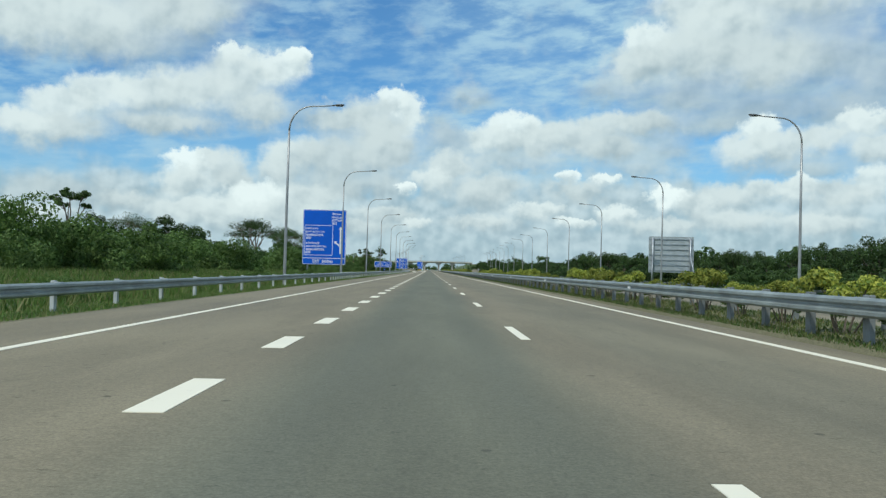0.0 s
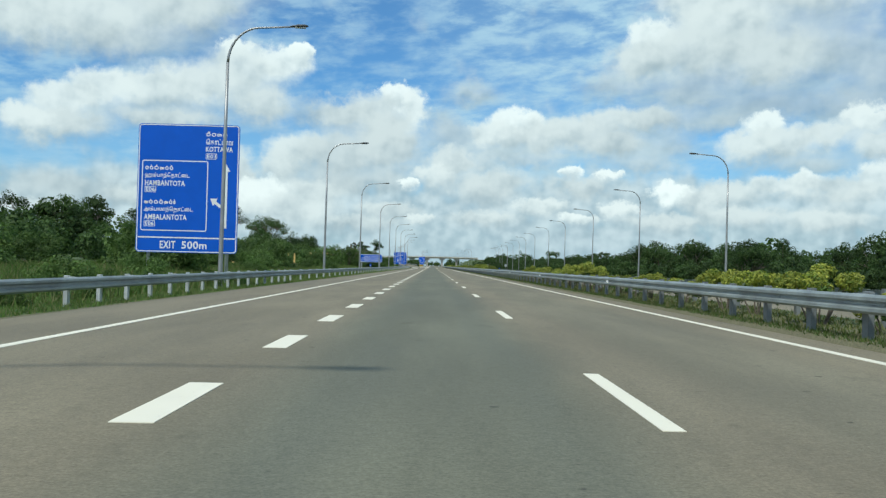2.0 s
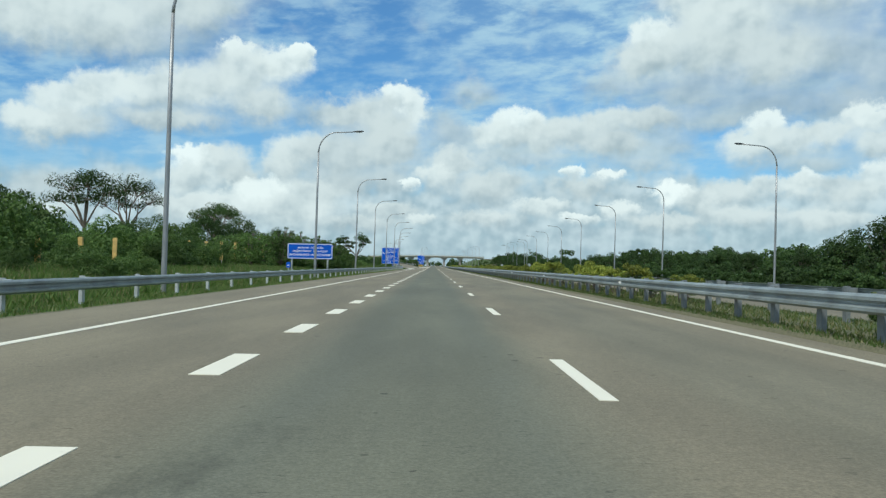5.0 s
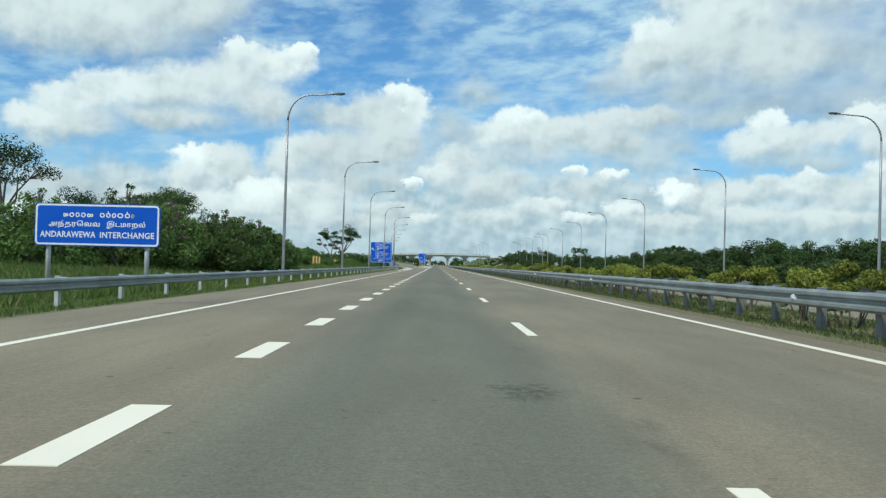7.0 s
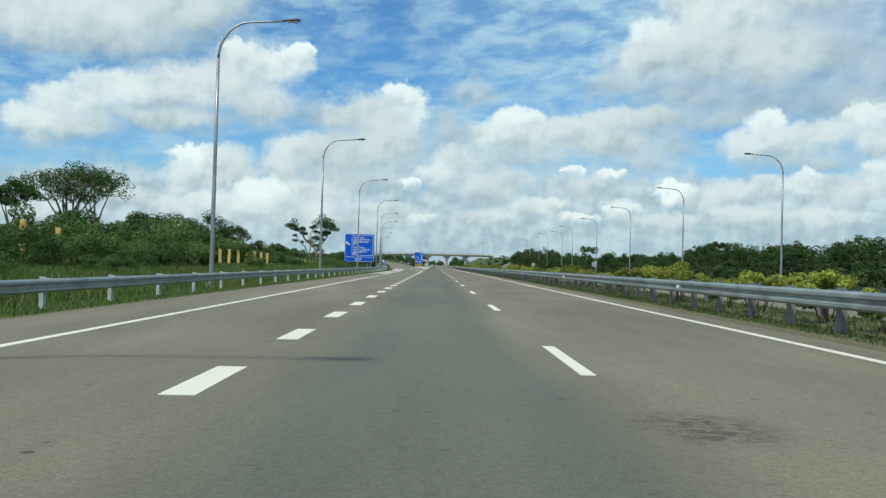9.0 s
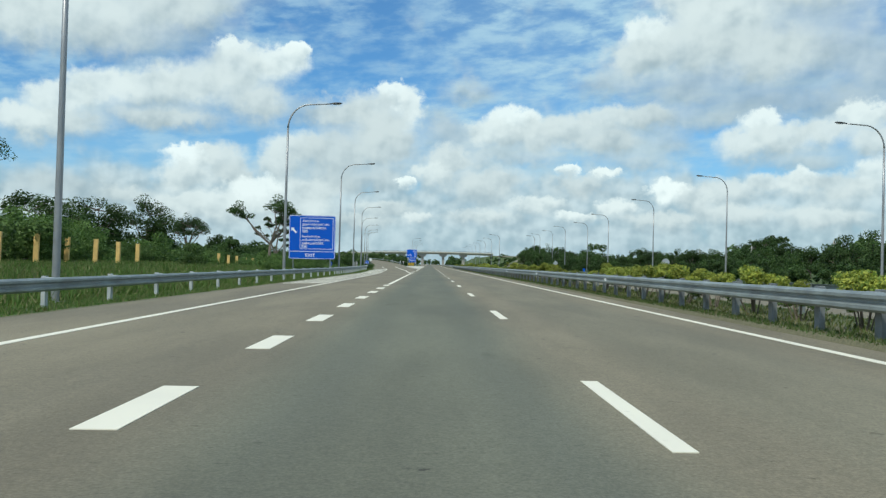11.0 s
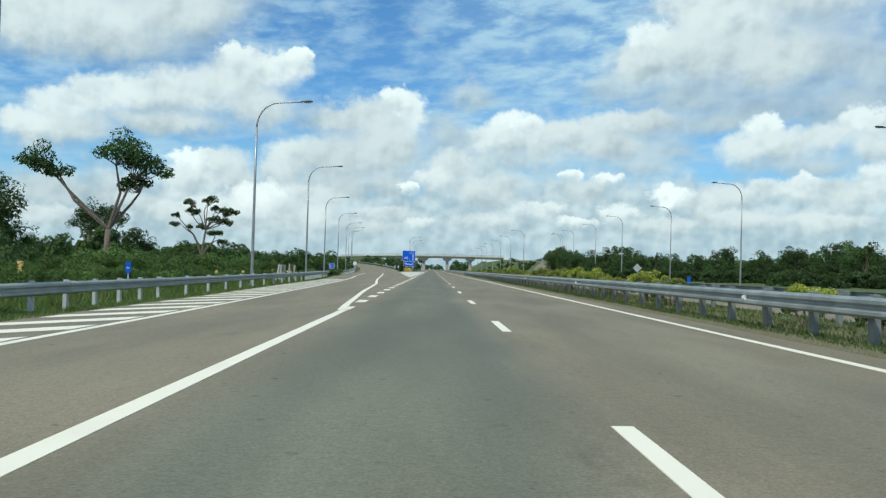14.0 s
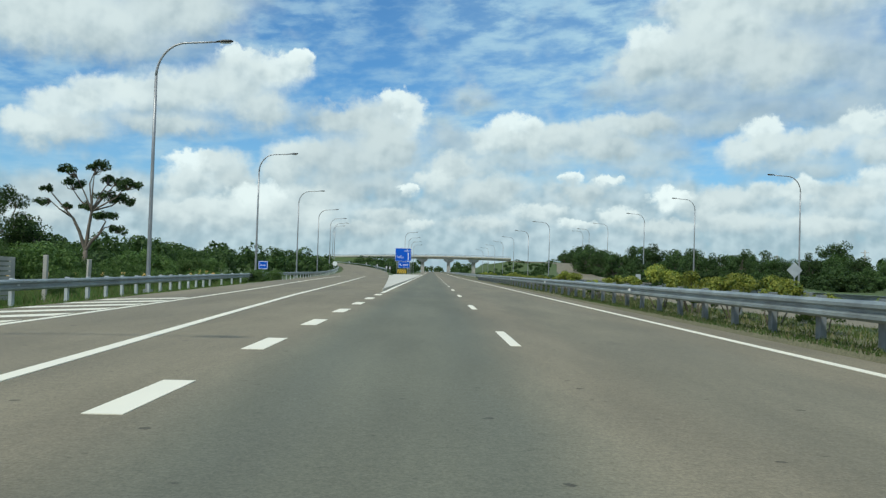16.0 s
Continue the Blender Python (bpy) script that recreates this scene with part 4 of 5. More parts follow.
# ---- bridge ----
def build_bridge():
    br = tagged(empty("overpass_bridge", (0, BRIDGE_Y, 0)), "grey concrete road bridge over the expressway", "bridge")
    verts, faces = [], []
    sec = [(-5.5, 1.5), (-5.5, 0.75), (-5.2, 0.75), (-5.2, 0.5), (-4.2, 0.45), (-3.9, -0.4), (3.9, -0.4), (4.2, 0.45), (5.2, 0.5), (5.2, 0.75), (5.5, 0.75), (5.5, 1.5), (5.2, 1.5), (5.2, 0.8), (-5.2, 0.8), (-5.2, 1.5)]
    xs = [-60, -40, -20, 0, 12, 25, 36, 47]
    rise = lambda x: 8.1 + 0.95 * (1 - ((x - 10) / 55) ** 2)
    for x in xs:
        verts += [(x, a, rise(x) + b) for a, b in sec]
    n = len(sec)
    for j in range(len(xs) - 1):
        for k in range(n):
            faces.append((n * j + k, n * j + (k + 1) % n, n * j + n + (k + 1) % n, n * j + n + k))
    part("deck", mesh_of("deck", verts, faces, PALECONC), PALECONC, br)
    for x in (-21, -5.5, 10, 25):
        bm = bmesh.new()
        top = rise(x) - 0.41
        for k in range(1):
            box(bm, x - 1.0, x + 1.0, -2.2, 2.2, -0.6, top - 1.7, 0.25)
        pier = part("pier", bm, CONCRETE, br)
        bm = bmesh.new()
        pts = [(-1.3, top - 1.9), (1.3, top - 1.9), (2.9, top - 0.9), (2.9, top - 0.02), (-2.9, top - 0.02), (-2.9, top - 0.9)]
        f = [bm.verts.new((x + a, -3.6, z)) for a, z in pts]
        b = [bm.verts.new((x + a, 3.6, z)) for a, z in pts]
        bm.faces.new(f)
        bm.faces.new(b[::-1])
        for k in range(6):
            bm.faces.new((f[k], b[k], b[(k + 1) % 6], f[(k + 1) % 6]))
        part("pier_cap", bm, CONCRETE, br)
    for side in (-5.35, 5.35):
        for x in range(-58, 47, 6):
            p = part("rail_post", boxed(x - 0.06, x + 0.06, side - 0.06, side + 0.06, rise(x) + 1.5, rise(x) + 2.2), STEEL, br)
        bm = bmesh.new()
        tube(bm, [(x, side, rise(x) + 2.15) for x in xs], [0.06] * len(xs), 6)
        part("hand_bar", bm, STEEL, br)
    return br


build_bridge()


# ---- plants ----
def leaf_cloud(rng, centres, radii, count, size, squash=0.75, droop=0.2):
    """Vertices and faces of many small leaves round clump centres, turned mostly outward and up."""
    idx = rng.choice(len(centres), count, p=radii ** 2 / np.sum(radii ** 2))
    d = rng.normal(size=(count, 3))
    d /= np.linalg.norm(d, axis=1, keepdims=True)
    r = radii[idx] * rng.uniform(0.45, 1.08, count) ** 0.5
    c = centres[idx] + d * r[:, None] * np.array([1, 1, squash])
    n = d * 0.9 + np.array([0, 0, 0.45]) + rng.normal(size=(count, 3)) * 0.55
    n /= np.linalg.norm(n, axis=1, keepdims=True)
    a = np.cross(n, rng.normal(size=(count, 3)))
    a /= np.linalg.norm(a, axis=1, keepdims=True) + 1e-9
    a[:, 2] -= droop
    b = np.cross(n, a)
    s = size * rng.uniform(0.6, 1.5, count)[:, None]
    v = np.empty((count, 3, 3))
    v[:, 0] = c + a * s * 1.2
    v[:, 1] = c - a * s * 0.7 - b * s * 0.62
    v[:, 2] = c - a * s * 0.7 + b * s * 0.62
    return v.reshape(-1, 3), np.arange(count * 3).reshape(-1, 3)


def fast_mesh(name, v, f, mat):
    me = bpy.data.meshes.new(name)
    me.vertices.add(len(v))
    me.vertices.foreach_set("co", np.ascontiguousarray(v, dtype=np.float32).ravel())
    k = f.shape[1]
    me.loops.add(f.size)
    me.loops.foreach_set("vertex_index", f.astype(np.int32).ravel())
    me.polygons.add(len(f))
    me.polygons.foreach_set("loop_start", np.arange(0, f.size, k, dtype=np.int32))
    me.update(calc_edges=True)
    me.materials.append(mat)
    return me


def bush(seed, w, h, count, size, mat, stems=5, name="shrub"):
    """A shrub: forked stems and clumps of leaves; base at the origin."""
    rng = np.random.default_rng(seed)
    thing = empty(name)
    n = 34
    ang = rng.uniform(0, 2 * np.pi, n)
    rad = np.sqrt(rng.uniform(0, 1, n)) * w * 0.46
    top = h * (1 - 0.5 * (rad / (w * 0.5)) ** 2)
    cen = np.stack([rad * np.cos(ang), rad * np.sin(ang), top * np.concatenate([rng.uniform(0.05, 0.35, n // 2), rng.uniform(0.4, 0.88, n - n // 2)])], 1)
    rr = rng.uniform(0.12, 0.26, n) * min(w, h)
    v, f = leaf_cloud(rng, cen, rr, count, size)
    v[:, 2] = np.maximum(v[:, 2], 0.02)
    part("foliage", fast_mesh("foliage", v, f, mat), mat, thing)
    bm = bmesh.new()
    for k in range(stems):
        c = cen[k % n]
        tube(bm, [(rng.uniform(-0.15, 0.15), rng.uniform(-0.15, 0.15), -0.15), (c[0] * 0.45, c[1] * 0.45, c[2] * 0.5), tuple(c)], [0.028 * h ** 0.5, 0.02 * h ** 0.5, 0.006], 5)
    part("stem", bm, BARK, thing)
    return thing


def tree(seed, h, spread, trunk_r, count, size, mat, fork=0.35, lean=0.05, flat=0.55, clumps=18, low=0.5):
    """A tree: bent trunk, forked limbs ending in leaf clumps, gaps between them."""
    rng = np.random.default_rng(seed)
    thing = empty("tree")
    bm = bmesh.new()
    la = rng.uniform(0, 2 * np.pi)
    forkz = h * fork
    base = Vector((math.cos(la) * lean * h, math.sin(la) * lean * h, forkz))
    tube(bm, [(0, 0, -0.4), (base.x * 0.3, base.y * 0.3, forkz * 0.4), tuple(base)], [trunk_r * 1.25, trunk_r, trunk_r * 0.8], 8)
    smooth(part("trunk", bm, BARK, thing))
    cen, rad = [], []
    bm = bmesh.new()
    main = 5
    for k in range(clumps):
        g = k % main
        a = 2 * math.pi * (g + rng.uniform(-0.35, 0.35)) / main
        out = spread * 0.5 * rng.uniform(0.15, 0.95)
        z = h * (low + (0.97 - low) * rng.uniform(0.2, 1.0) * (1 - 0.45 * (out / (spread * 0.5)) ** 2))
        end = Vector((math.cos(a) * out, math.sin(a) * out, z)) + Vector((base.x, base.y, 0))
        midp = base.lerp(end, 0.5) + Vector((rng.uniform(-1, 1), rng.uniform(-1, 1), rng.uniform(-0.2, 0.8))) * (0.05 * h)
        tube(bm, [tuple(base), tuple(midp), tuple(end)], [trunk_r * 0.5, trunk_r * 0.28, trunk_r * 0.08], 5)
        cen.append(end)
        rad.append(spread * rng.uniform(0.09, 0.17))
        if rng.random() < 0.6:
            cen.append(midp.lerp(end, 0.75) + Vector((rng.uniform(-1, 1), rng.uniform(-1, 1), rng.uniform(0, 1))) * (0.07 * h))
            rad.append(spread * rng.uniform(0.07, 0.12))
    part("branchwork", bm, BARK, thing)
    v, f = leaf_cloud(rng, np.array([tuple(c) for c in cen]), np.array(rad), count, size, flat)
    part("crown", fast_mesh("crown", v, f, mat), mat, thing)
    return thing


rnd = random.Random(7)


def scatter(kinds, spots, label_of, category, group):
    """Copies kinds to spots of x, y, size; the first of each kind takes the first spot."""
    used = set()
    for i, (x, y, s) in enumerate(spots):
        k = i % len(kinds)
        ob = kinds[k] if k not in used else copy_thing(kinds[k], Matrix())
        m = pose(x, y, ground_height(x, y) - 0.03, 0, 0, rnd.uniform(0, 360))
        ob.matrix_basis = m
        ob.scale = (s * rnd.uniform(0.9, 1.15), s * rnd.uniform(0.9, 1.15), s * rnd.uniform(0.9, 1.1))
        tagged(ob, label_of, category, group)
        used.add(k)


# yellow-green shrubs of the median: a bright head over darker, thinner foliage and bare stems
def median_shrub(seed, w, h):
    rng = np.random.default_rng(seed)
    thing = empty("median_shrub")
    n = 13
    ang = rng.uniform(0, 2 * np.pi, n)
    rad = np.sqrt(rng.uniform(0, 1, n)) * w * 0.40
    cen = np.stack([rad * np.cos(ang), rad * np.sin(ang), h * (0.86 - 0.25 * (rad / (w * 0.4)) ** 2) * rng.uniform(0.8, 1.0, n)], 1)
    v, f = leaf_cloud(rng, cen, rng.uniform(0.12, 0.24, n) * w * 0.60, 3200, 0.037, 0.70)
    part("foliage", fast_mesh("foliage", v, f, LEAFYELLOW), LEAFYELLOW, thing, "yellow-green leaves")
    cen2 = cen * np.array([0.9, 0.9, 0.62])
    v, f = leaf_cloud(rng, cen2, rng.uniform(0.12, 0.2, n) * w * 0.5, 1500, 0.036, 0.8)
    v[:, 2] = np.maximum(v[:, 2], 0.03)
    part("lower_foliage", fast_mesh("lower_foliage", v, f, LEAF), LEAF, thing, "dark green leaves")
    bm = bmesh.new()
    for k in range(8):
        c = cen[k]
        tube(bm, [(c[0] * 0.15, c[1] * 0.15, -0.15), (c[0] * 0.5, c[1] * 0.5, c[2] * 0.45), tuple(c)], [0.024, 0.018, 0.006], 5)
    part("stem", bm, BARK, thing)
    return thing


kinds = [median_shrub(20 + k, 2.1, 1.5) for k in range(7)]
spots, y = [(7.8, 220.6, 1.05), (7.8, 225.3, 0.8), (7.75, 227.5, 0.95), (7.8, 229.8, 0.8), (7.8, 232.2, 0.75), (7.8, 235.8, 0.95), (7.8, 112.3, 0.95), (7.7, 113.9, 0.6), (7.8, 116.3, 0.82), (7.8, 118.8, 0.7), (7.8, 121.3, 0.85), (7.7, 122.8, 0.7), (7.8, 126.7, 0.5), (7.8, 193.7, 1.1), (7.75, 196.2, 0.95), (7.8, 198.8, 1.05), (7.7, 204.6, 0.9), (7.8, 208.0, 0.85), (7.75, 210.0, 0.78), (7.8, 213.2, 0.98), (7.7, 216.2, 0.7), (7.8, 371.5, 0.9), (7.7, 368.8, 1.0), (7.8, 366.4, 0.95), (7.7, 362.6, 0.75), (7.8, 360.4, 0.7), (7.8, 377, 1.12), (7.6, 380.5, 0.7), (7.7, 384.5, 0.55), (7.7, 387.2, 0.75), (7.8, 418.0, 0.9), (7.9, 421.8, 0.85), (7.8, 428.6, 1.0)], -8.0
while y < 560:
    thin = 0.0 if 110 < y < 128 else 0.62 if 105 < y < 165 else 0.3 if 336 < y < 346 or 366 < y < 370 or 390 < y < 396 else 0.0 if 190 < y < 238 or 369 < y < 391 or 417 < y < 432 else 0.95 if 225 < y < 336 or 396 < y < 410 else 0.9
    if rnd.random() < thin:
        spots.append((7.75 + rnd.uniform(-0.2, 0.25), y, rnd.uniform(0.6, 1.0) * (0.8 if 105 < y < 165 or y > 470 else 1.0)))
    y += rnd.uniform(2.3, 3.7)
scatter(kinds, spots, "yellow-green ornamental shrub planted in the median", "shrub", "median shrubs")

# scrub behind the left verge
fine = [bush(40 + k, 5.0, 3.4, 6800, 0.08, LEAF, 6, "scrub_bush") for k in range(7)]
front, behind = [], []
for line_no, (x0, step, s0, keep) in enumerate(((-18.5, 4.2, 0.46, 0.6), (-27.8, 4.2, 1.22, 0.95), (-33, 5.6, 1.35, 0.97), (-40, 7.5, 1.5, 1.0))):
    y = 5.0 + line_no * 12
    while y < 560:
        off = lerp(PAVE_L, y) + 7.5
        near = 0.9 if 370 < y < 394 else 0.72 if 394 < y < 450 else 0.80 if y < 190 or y > 400 else 0.95
        open_grass = 192 < y < 238 or 338 < y < 350
        if 105 < y < 182:
            off += 8.0 if line_no == 1 else 2.0
        elif y < 105:
            off += 6.0
        if rnd.random() < keep and not (line_no == 0 and open_grass):
            if line_no == 1 and 164 < y < 185:
                near = 0.46
            spot = (x0 + off + rnd.uniform(-2, 2), y, near * s0 * rnd.uniform(0.55, 1.35))
            if line_no < 2:
                front.append(spot)
            else:
                behind.append((spot[0], spot[1], 2.9 * spot[2]))
        y += step * rnd.uniform(0.7, 1.4)
front += [(-20.6, 287, 0.72), (-20, 291, 0.8), (-21, 294.5, 0.78), (-20.4, 298, 0.75), (-20.5, 203, 0.85), (-21, 207.5, 0.95), (-20, 211, 0.85), (-21.5, 215, 0.8), (-20.8, 302, 0.75), (-20.2, 306, 0.8), (-21, 310, 0.85), (-20.4, 314, 0.8), (-21, 318, 0.8)]
front += [(rnd.uniform(-22.5, -14.0), rnd.uniform(372, 505), rnd.uniform(0.25, 0.48)) for k in range(80)]
scatter(fine, front, "dense green scrub bush beyond the verge", "shrub", "roadside scrub")

# trees that stand out over the scrub
def tall_tree(seed, h, spread, at, heads, bare=0.35, leaves=2600, size=0.2, mat=None, label="tall tree with a flat open crown above the scrub", stems=()):
    """A tree with its own crowns: heads give offset across, height and radius as shares of spread, h and spread; stems are main limbs."""
    rng = np.random.default_rng(seed)
    thing = tagged(empty("tree", (*at, ground_height(*at)), rng.uniform(-20, 20)), label, "tree", "tall trees beside the expressway")
    h += 0.75 - ground_height(*at)
    r0 = 0.018 * h + 0.05
    fork = Vector((rng.uniform(-0.04, 0.04) * h, 0, h * bare))
    bm = bmesh.new()
    tube(bm, [(0, 0, -0.4), (fork.x * 0.7, 0.1, fork.z * 0.5), tuple(fork)], [r0 * 1.3, r0, r0 * 0.85], 8)
    smooth(part("trunk", bm, BARK, thing))
    bm = bmesh.new()
    cen, rad = [], []
    crotches = [Vector((dx * spread, 0, hz * h)) for dx, hz in stems]
    for c in crotches:
        bow = fork.lerp(c, 0.5) + Vector((rng.uniform(-0.02, 0.02) * h, 0, 0.02 * h))
        tube(bm, [tuple(fork), tuple(bow), tuple(c)], [r0 * 0.75, r0 * 0.62, r0 * 0.5], 7)
    for dx, hz, rr in heads:
        if crotches:
            fork = min(crotches, key=lambda c: (c - Vector((dx * spread, 0, hz * h))).length + (9 if c.z > hz * h else 0))
        thin = 0.6 if crotches else 1.0
        hub = Vector((dx * spread, rng.uniform(-0.12, 0.12) * spread, hz * h))
        elbow = fork.lerp(hub, 0.5) + Vector((rng.uniform(-0.05, 0.05) * h, rng.uniform(-0.05, 0.05) * h, rng.uniform(-0.03, 0.05) * h))
        knee = elbow.lerp(hub, 0.6) + Vector((rng.uniform(-0.03, 0.03) * h, 0, rng.uniform(-0.01, 0.04) * h))
        tube(bm, [tuple(fork), tuple(elbow), tuple(knee)], [r0 * 0.62 * thin, r0 * 0.42 * thin, r0 * 0.28 * thin], 6)
        for k in range(12):
            a, q = rng.uniform(0, 2 * math.pi), math.sqrt(rng.uniform(0.05, 1.0))
            tip = hub + Vector((math.cos(a) * q * rr * spread, math.sin(a) * q * rr * spread, rr * spread * (0.8 * (1 - q * q) * rng.uniform(0.2, 1.0) - 0.45 * rng.random())))
            tube(bm, [tuple(knee), tuple(knee.lerp(tip, 0.55) + Vector((0, 0, 0.03 * h * rng.uniform(-1, 1)))), tuple(tip)], [r0 * 0.22, r0 * 0.13, r0 * 0.05], 4)
            cen.append(tuple(tip))
            rad.append(rr * spread * rng.uniform(0.28, 0.52))
    part("branchwork", bm, BARK, thing)
    v, f = leaf_cloud(rng, np.array(cen), np.array(rad), leaves, size, 0.8)
    part("crown", fast_mesh("crown", v, f, mat or LEAFDARK), mat or LEAFDARK, thing)
    return thing


UMBRELLA = ((-0.30, 0.80, 0.22), (0.05, 0.90, 0.26), (0.33, 0.82, 0.20), (-0.08, 0.72, 0.2))
WIDE = ((-0.36, 0.70, 0.18), (-0.20, 0.82, 0.23), (0.0, 0.89, 0.25), (0.20, 0.84, 0.23), (0.38, 0.72, 0.18), (-0.08, 0.68, 0.16), (0.14, 0.66, 0.16))
ROUND = ((-0.26, 0.62, 0.27), (0.0, 0.80, 0.30), (0.26, 0.64, 0.27), (0.0, 0.52, 0.32), (-0.14, 0.42, 0.26), (0.18, 0.44, 0.26))
SPARSE = ((-0.34, 0.84, 0.14), (-0.12, 0.92, 0.15), (0.10, 0.88, 0.15), (0.34, 0.90, 0.13), (0.30, 0.76, 0.10), (-0.16, 0.78, 0.11))
BUSHY = ((-0.24, 0.55, 0.28), (0.02, 0.78, 0.28), (0.26, 0.52, 0.27), (0.0, 0.38, 0.36), (-0.24, 0.26, 0.3), (0.24, 0.26, 0.3))
WILD = BUSHY + ((-0.10, 0.98, 0.07), (0.20, 0.92, 0.07), (-0.32, 0.78, 0.08), (0.36, 0.72, 0.08), (0.05, 1.06, 0.05))
# x, y, height, spread, shape
TALL = (
    (-78, 182, 16.6, 9.5, SPARSE), (-112, 278, 18.0, 12.5, ROUND), (-110, 303, 17.8, 16.5, WIDE), (-82, 257, 17.2, 9.5, ROUND), (-43, 152, 7.6, 9.2, BUSHY), (-63, 289, 16.6, 15.0, WIDE), (-70, 403, 18.5, 13.5, UMBRELLA), (-95, 190, 10.5, 11.0, BUSHY),
    (-120, 342, 19.3, 17.5, WIDE), (-95, 324, 17.2, 13.0, ROUND), (-67, 320, 18.6, 15.0, WIDE), (-77, 434, 21.0, 15.5, UMBRELLA), (-66, 398.5, 17.4, 15.6, WIDE), (-66, 375, 12.3, 8.0, UMBRELLA), (-66, 434, 12.0, 11.0, BUSHY),
    (100, 1009, 20.0, 18, ROUND), (108, 1000, 17.0, 16, ROUND), (97.5, 530, 10.2, 9, SPARSE), (130, 634, 11.6, 12, UMBRELLA), (88, 515, 8.8, 9, UMBRELLA), (-66, 493, 15.0, 14.5, ROUND), (-78, 472, 13.9, 13.6, ROUND), (-74, 482, 15.4, 14.5, ROUND), (-75, 556, 13.4, 12.3, WIDE), (-80, 573, 14.0, 12.6, UMBRELLA), (-65, 556, 8.8, 10.0, BUSHY), (-45, 485, 6.2, 6.5, BUSHY),
)
for k, (x, y, h, w, shape) in enumerate(TALL):
    thick = shape in (ROUND, BUSHY)
    tall_tree(60 + k, h, w, (x, y), shape, 0.12 if shape is BUSHY else 0.3 if thick else 0.34, 6000 if thick else 4200, 0.22 if thick else 0.165,
              label="dense dark green tree with a rounded crown" if thick else "tall tree with a flat open crown above the scrub")
tall_tree(95, 11.3, 13.0, (-28.5, 443.0), ((-0.40, 0.82, 0.13), (-0.30, 0.76, 0.10), (0.12, 0.90, 0.17), (0.27, 0.82, 0.14), (0.20, 0.70, 0.11)), 0.36, 4600, 0.13, label="forked tree with two dark leafy heads on bare limbs")
SPREADING = ((-0.37, 0.74, 0.06), (-0.36, 0.62, 0.06), (-0.16, 0.90, 0.07), (-0.14, 0.79, 0.10), (0.16, 0.94, 0.08), (0.06, 0.92, 0.05), (0.22, 0.83, 0.08), (0.45, 0.78, 0.10),
             (0.33, 0.82, 0.05), (0.33, 0.67, 0.09), (0.18, 0.69, 0.10), (0.02, 0.61, 0.08), (0.20, 0.53, 0.10), (0.31, 0.41, 0.09), (-0.17, 0.60, 0.05))
tall_tree(96, 13.2, 12.4, (-42, 522), SPREADING, 0.24, 9000, 0.12, label="spreading tree with dark leaf clumps on pale limbs", stems=((-0.10, 0.50), (0.07, 0.56), (0.13, 0.36)))
# a stand of tall bushes that hides the fence
for k, (x, y, h, w) in enumerate(((-18.6, 241, 5.2, 5.5), (-21.5, 237, 4.4, 5), (-17.6, 246, 4.8, 5.5), (-15.6, 249.5, 4.0, 5), (-14.6, 253, 4.0, 4.6), (-14.2, 257, 3.9, 4.8), (-14.2, 261, 3.4, 5), (-16.6, 256, 4.6, 5.5), (-17, 262, 4.2, 5.5), (-15, 266, 2.7, 5), (-19.5, 251, 5.2, 6))):
    tall_tree(130 + k, 0.86 * h - 0.2, w, (x, y), WILD, 0.10, 7500, 0.085, LEAF, label="dense green bushy tree at the edge of the verge")
# low trees among the scrub
big = [tree(60 + k, 10, 9, 0.22, 4800, 0.12, LEAFDARK, 0.30, 0.05, 0.8, 18, 0.42) for k in range(4)]
spots = [(-38, 279, 0.75), (-36, 291, 0.8), (-44, 268, 0.8)]
for k in range(18):
    y = rnd.uniform(60, 640)
    spots.append((rnd.uniform(-80, -40) + lerp(PAVE_L, y) + 7.5, y, rnd.uniform(0.45, 0.68)))
scatter(big, spots, "spreading dark-leaved tree standing among the scrub", "tree", "trees beside the expressway")

wood = [tree(80 + k, 7.0, 7.5, 0.2, 4600, 0.145, LEAFDARK, 0.2, 0.03, 0.85, 26, 0.08) for k in range(6)]
WOOD = ((0, 24), (130, 18), (165, 11), (300, 11), (335, 15), (520, 15), (570, 4), (620, -6), (900, -4))
spots = []
for line_no, (x0, step) in enumerate(((0, 6.0), (8, 8.0), (19, 13.0))):
    y = 20.0 + 4 * line_no
    while y < 840:
        off = lerp(OPP_R, y) if y < 540 else lerp(ORAMP_L, y) + 12
        tall = 0.78 if 168 < y < 222 else 0.68 if 276 < y < 312 else 0.56 if 236 < y < 276 else 0.95 if y > 600 else 0.76 if y > 540 else 0.56 if y > 490 else 0.64
        spots.append((off + lerp(WOOD, y) + x0 + rnd.uniform(0, 5), y, tall * rnd.uniform(0.75, 1.1) + 0.08 * line_no))
        y += step * rnd.uniform(0.7, 1.5)
scatter(wood, spots[:260], "rounded dark green tree in the roadside woods", "tree", "woods beyond the opposite carriageway")


thicket = [bush(120 + k, 5.0, 2.6, 3600, 0.12, LEAFDARK, 5, "thicket_bush") for k in range(5)]
spots, y = [], 20.0
while y < 700:
    off = lerp(OPP_R, y) if y < 540 else lerp(ORAMP_L, y) + 12
    spots.append((off + lerp(WOOD, y) * rnd.uniform(0.3, 0.9) + rnd.uniform(0, 2), y, rnd.uniform(0.6, 1.0)))
    y += rnd.uniform(1.6, 3.6)
scatter(thicket, spots, "dark green bush at the edge of the woods", "shrub", "edge of the woods")


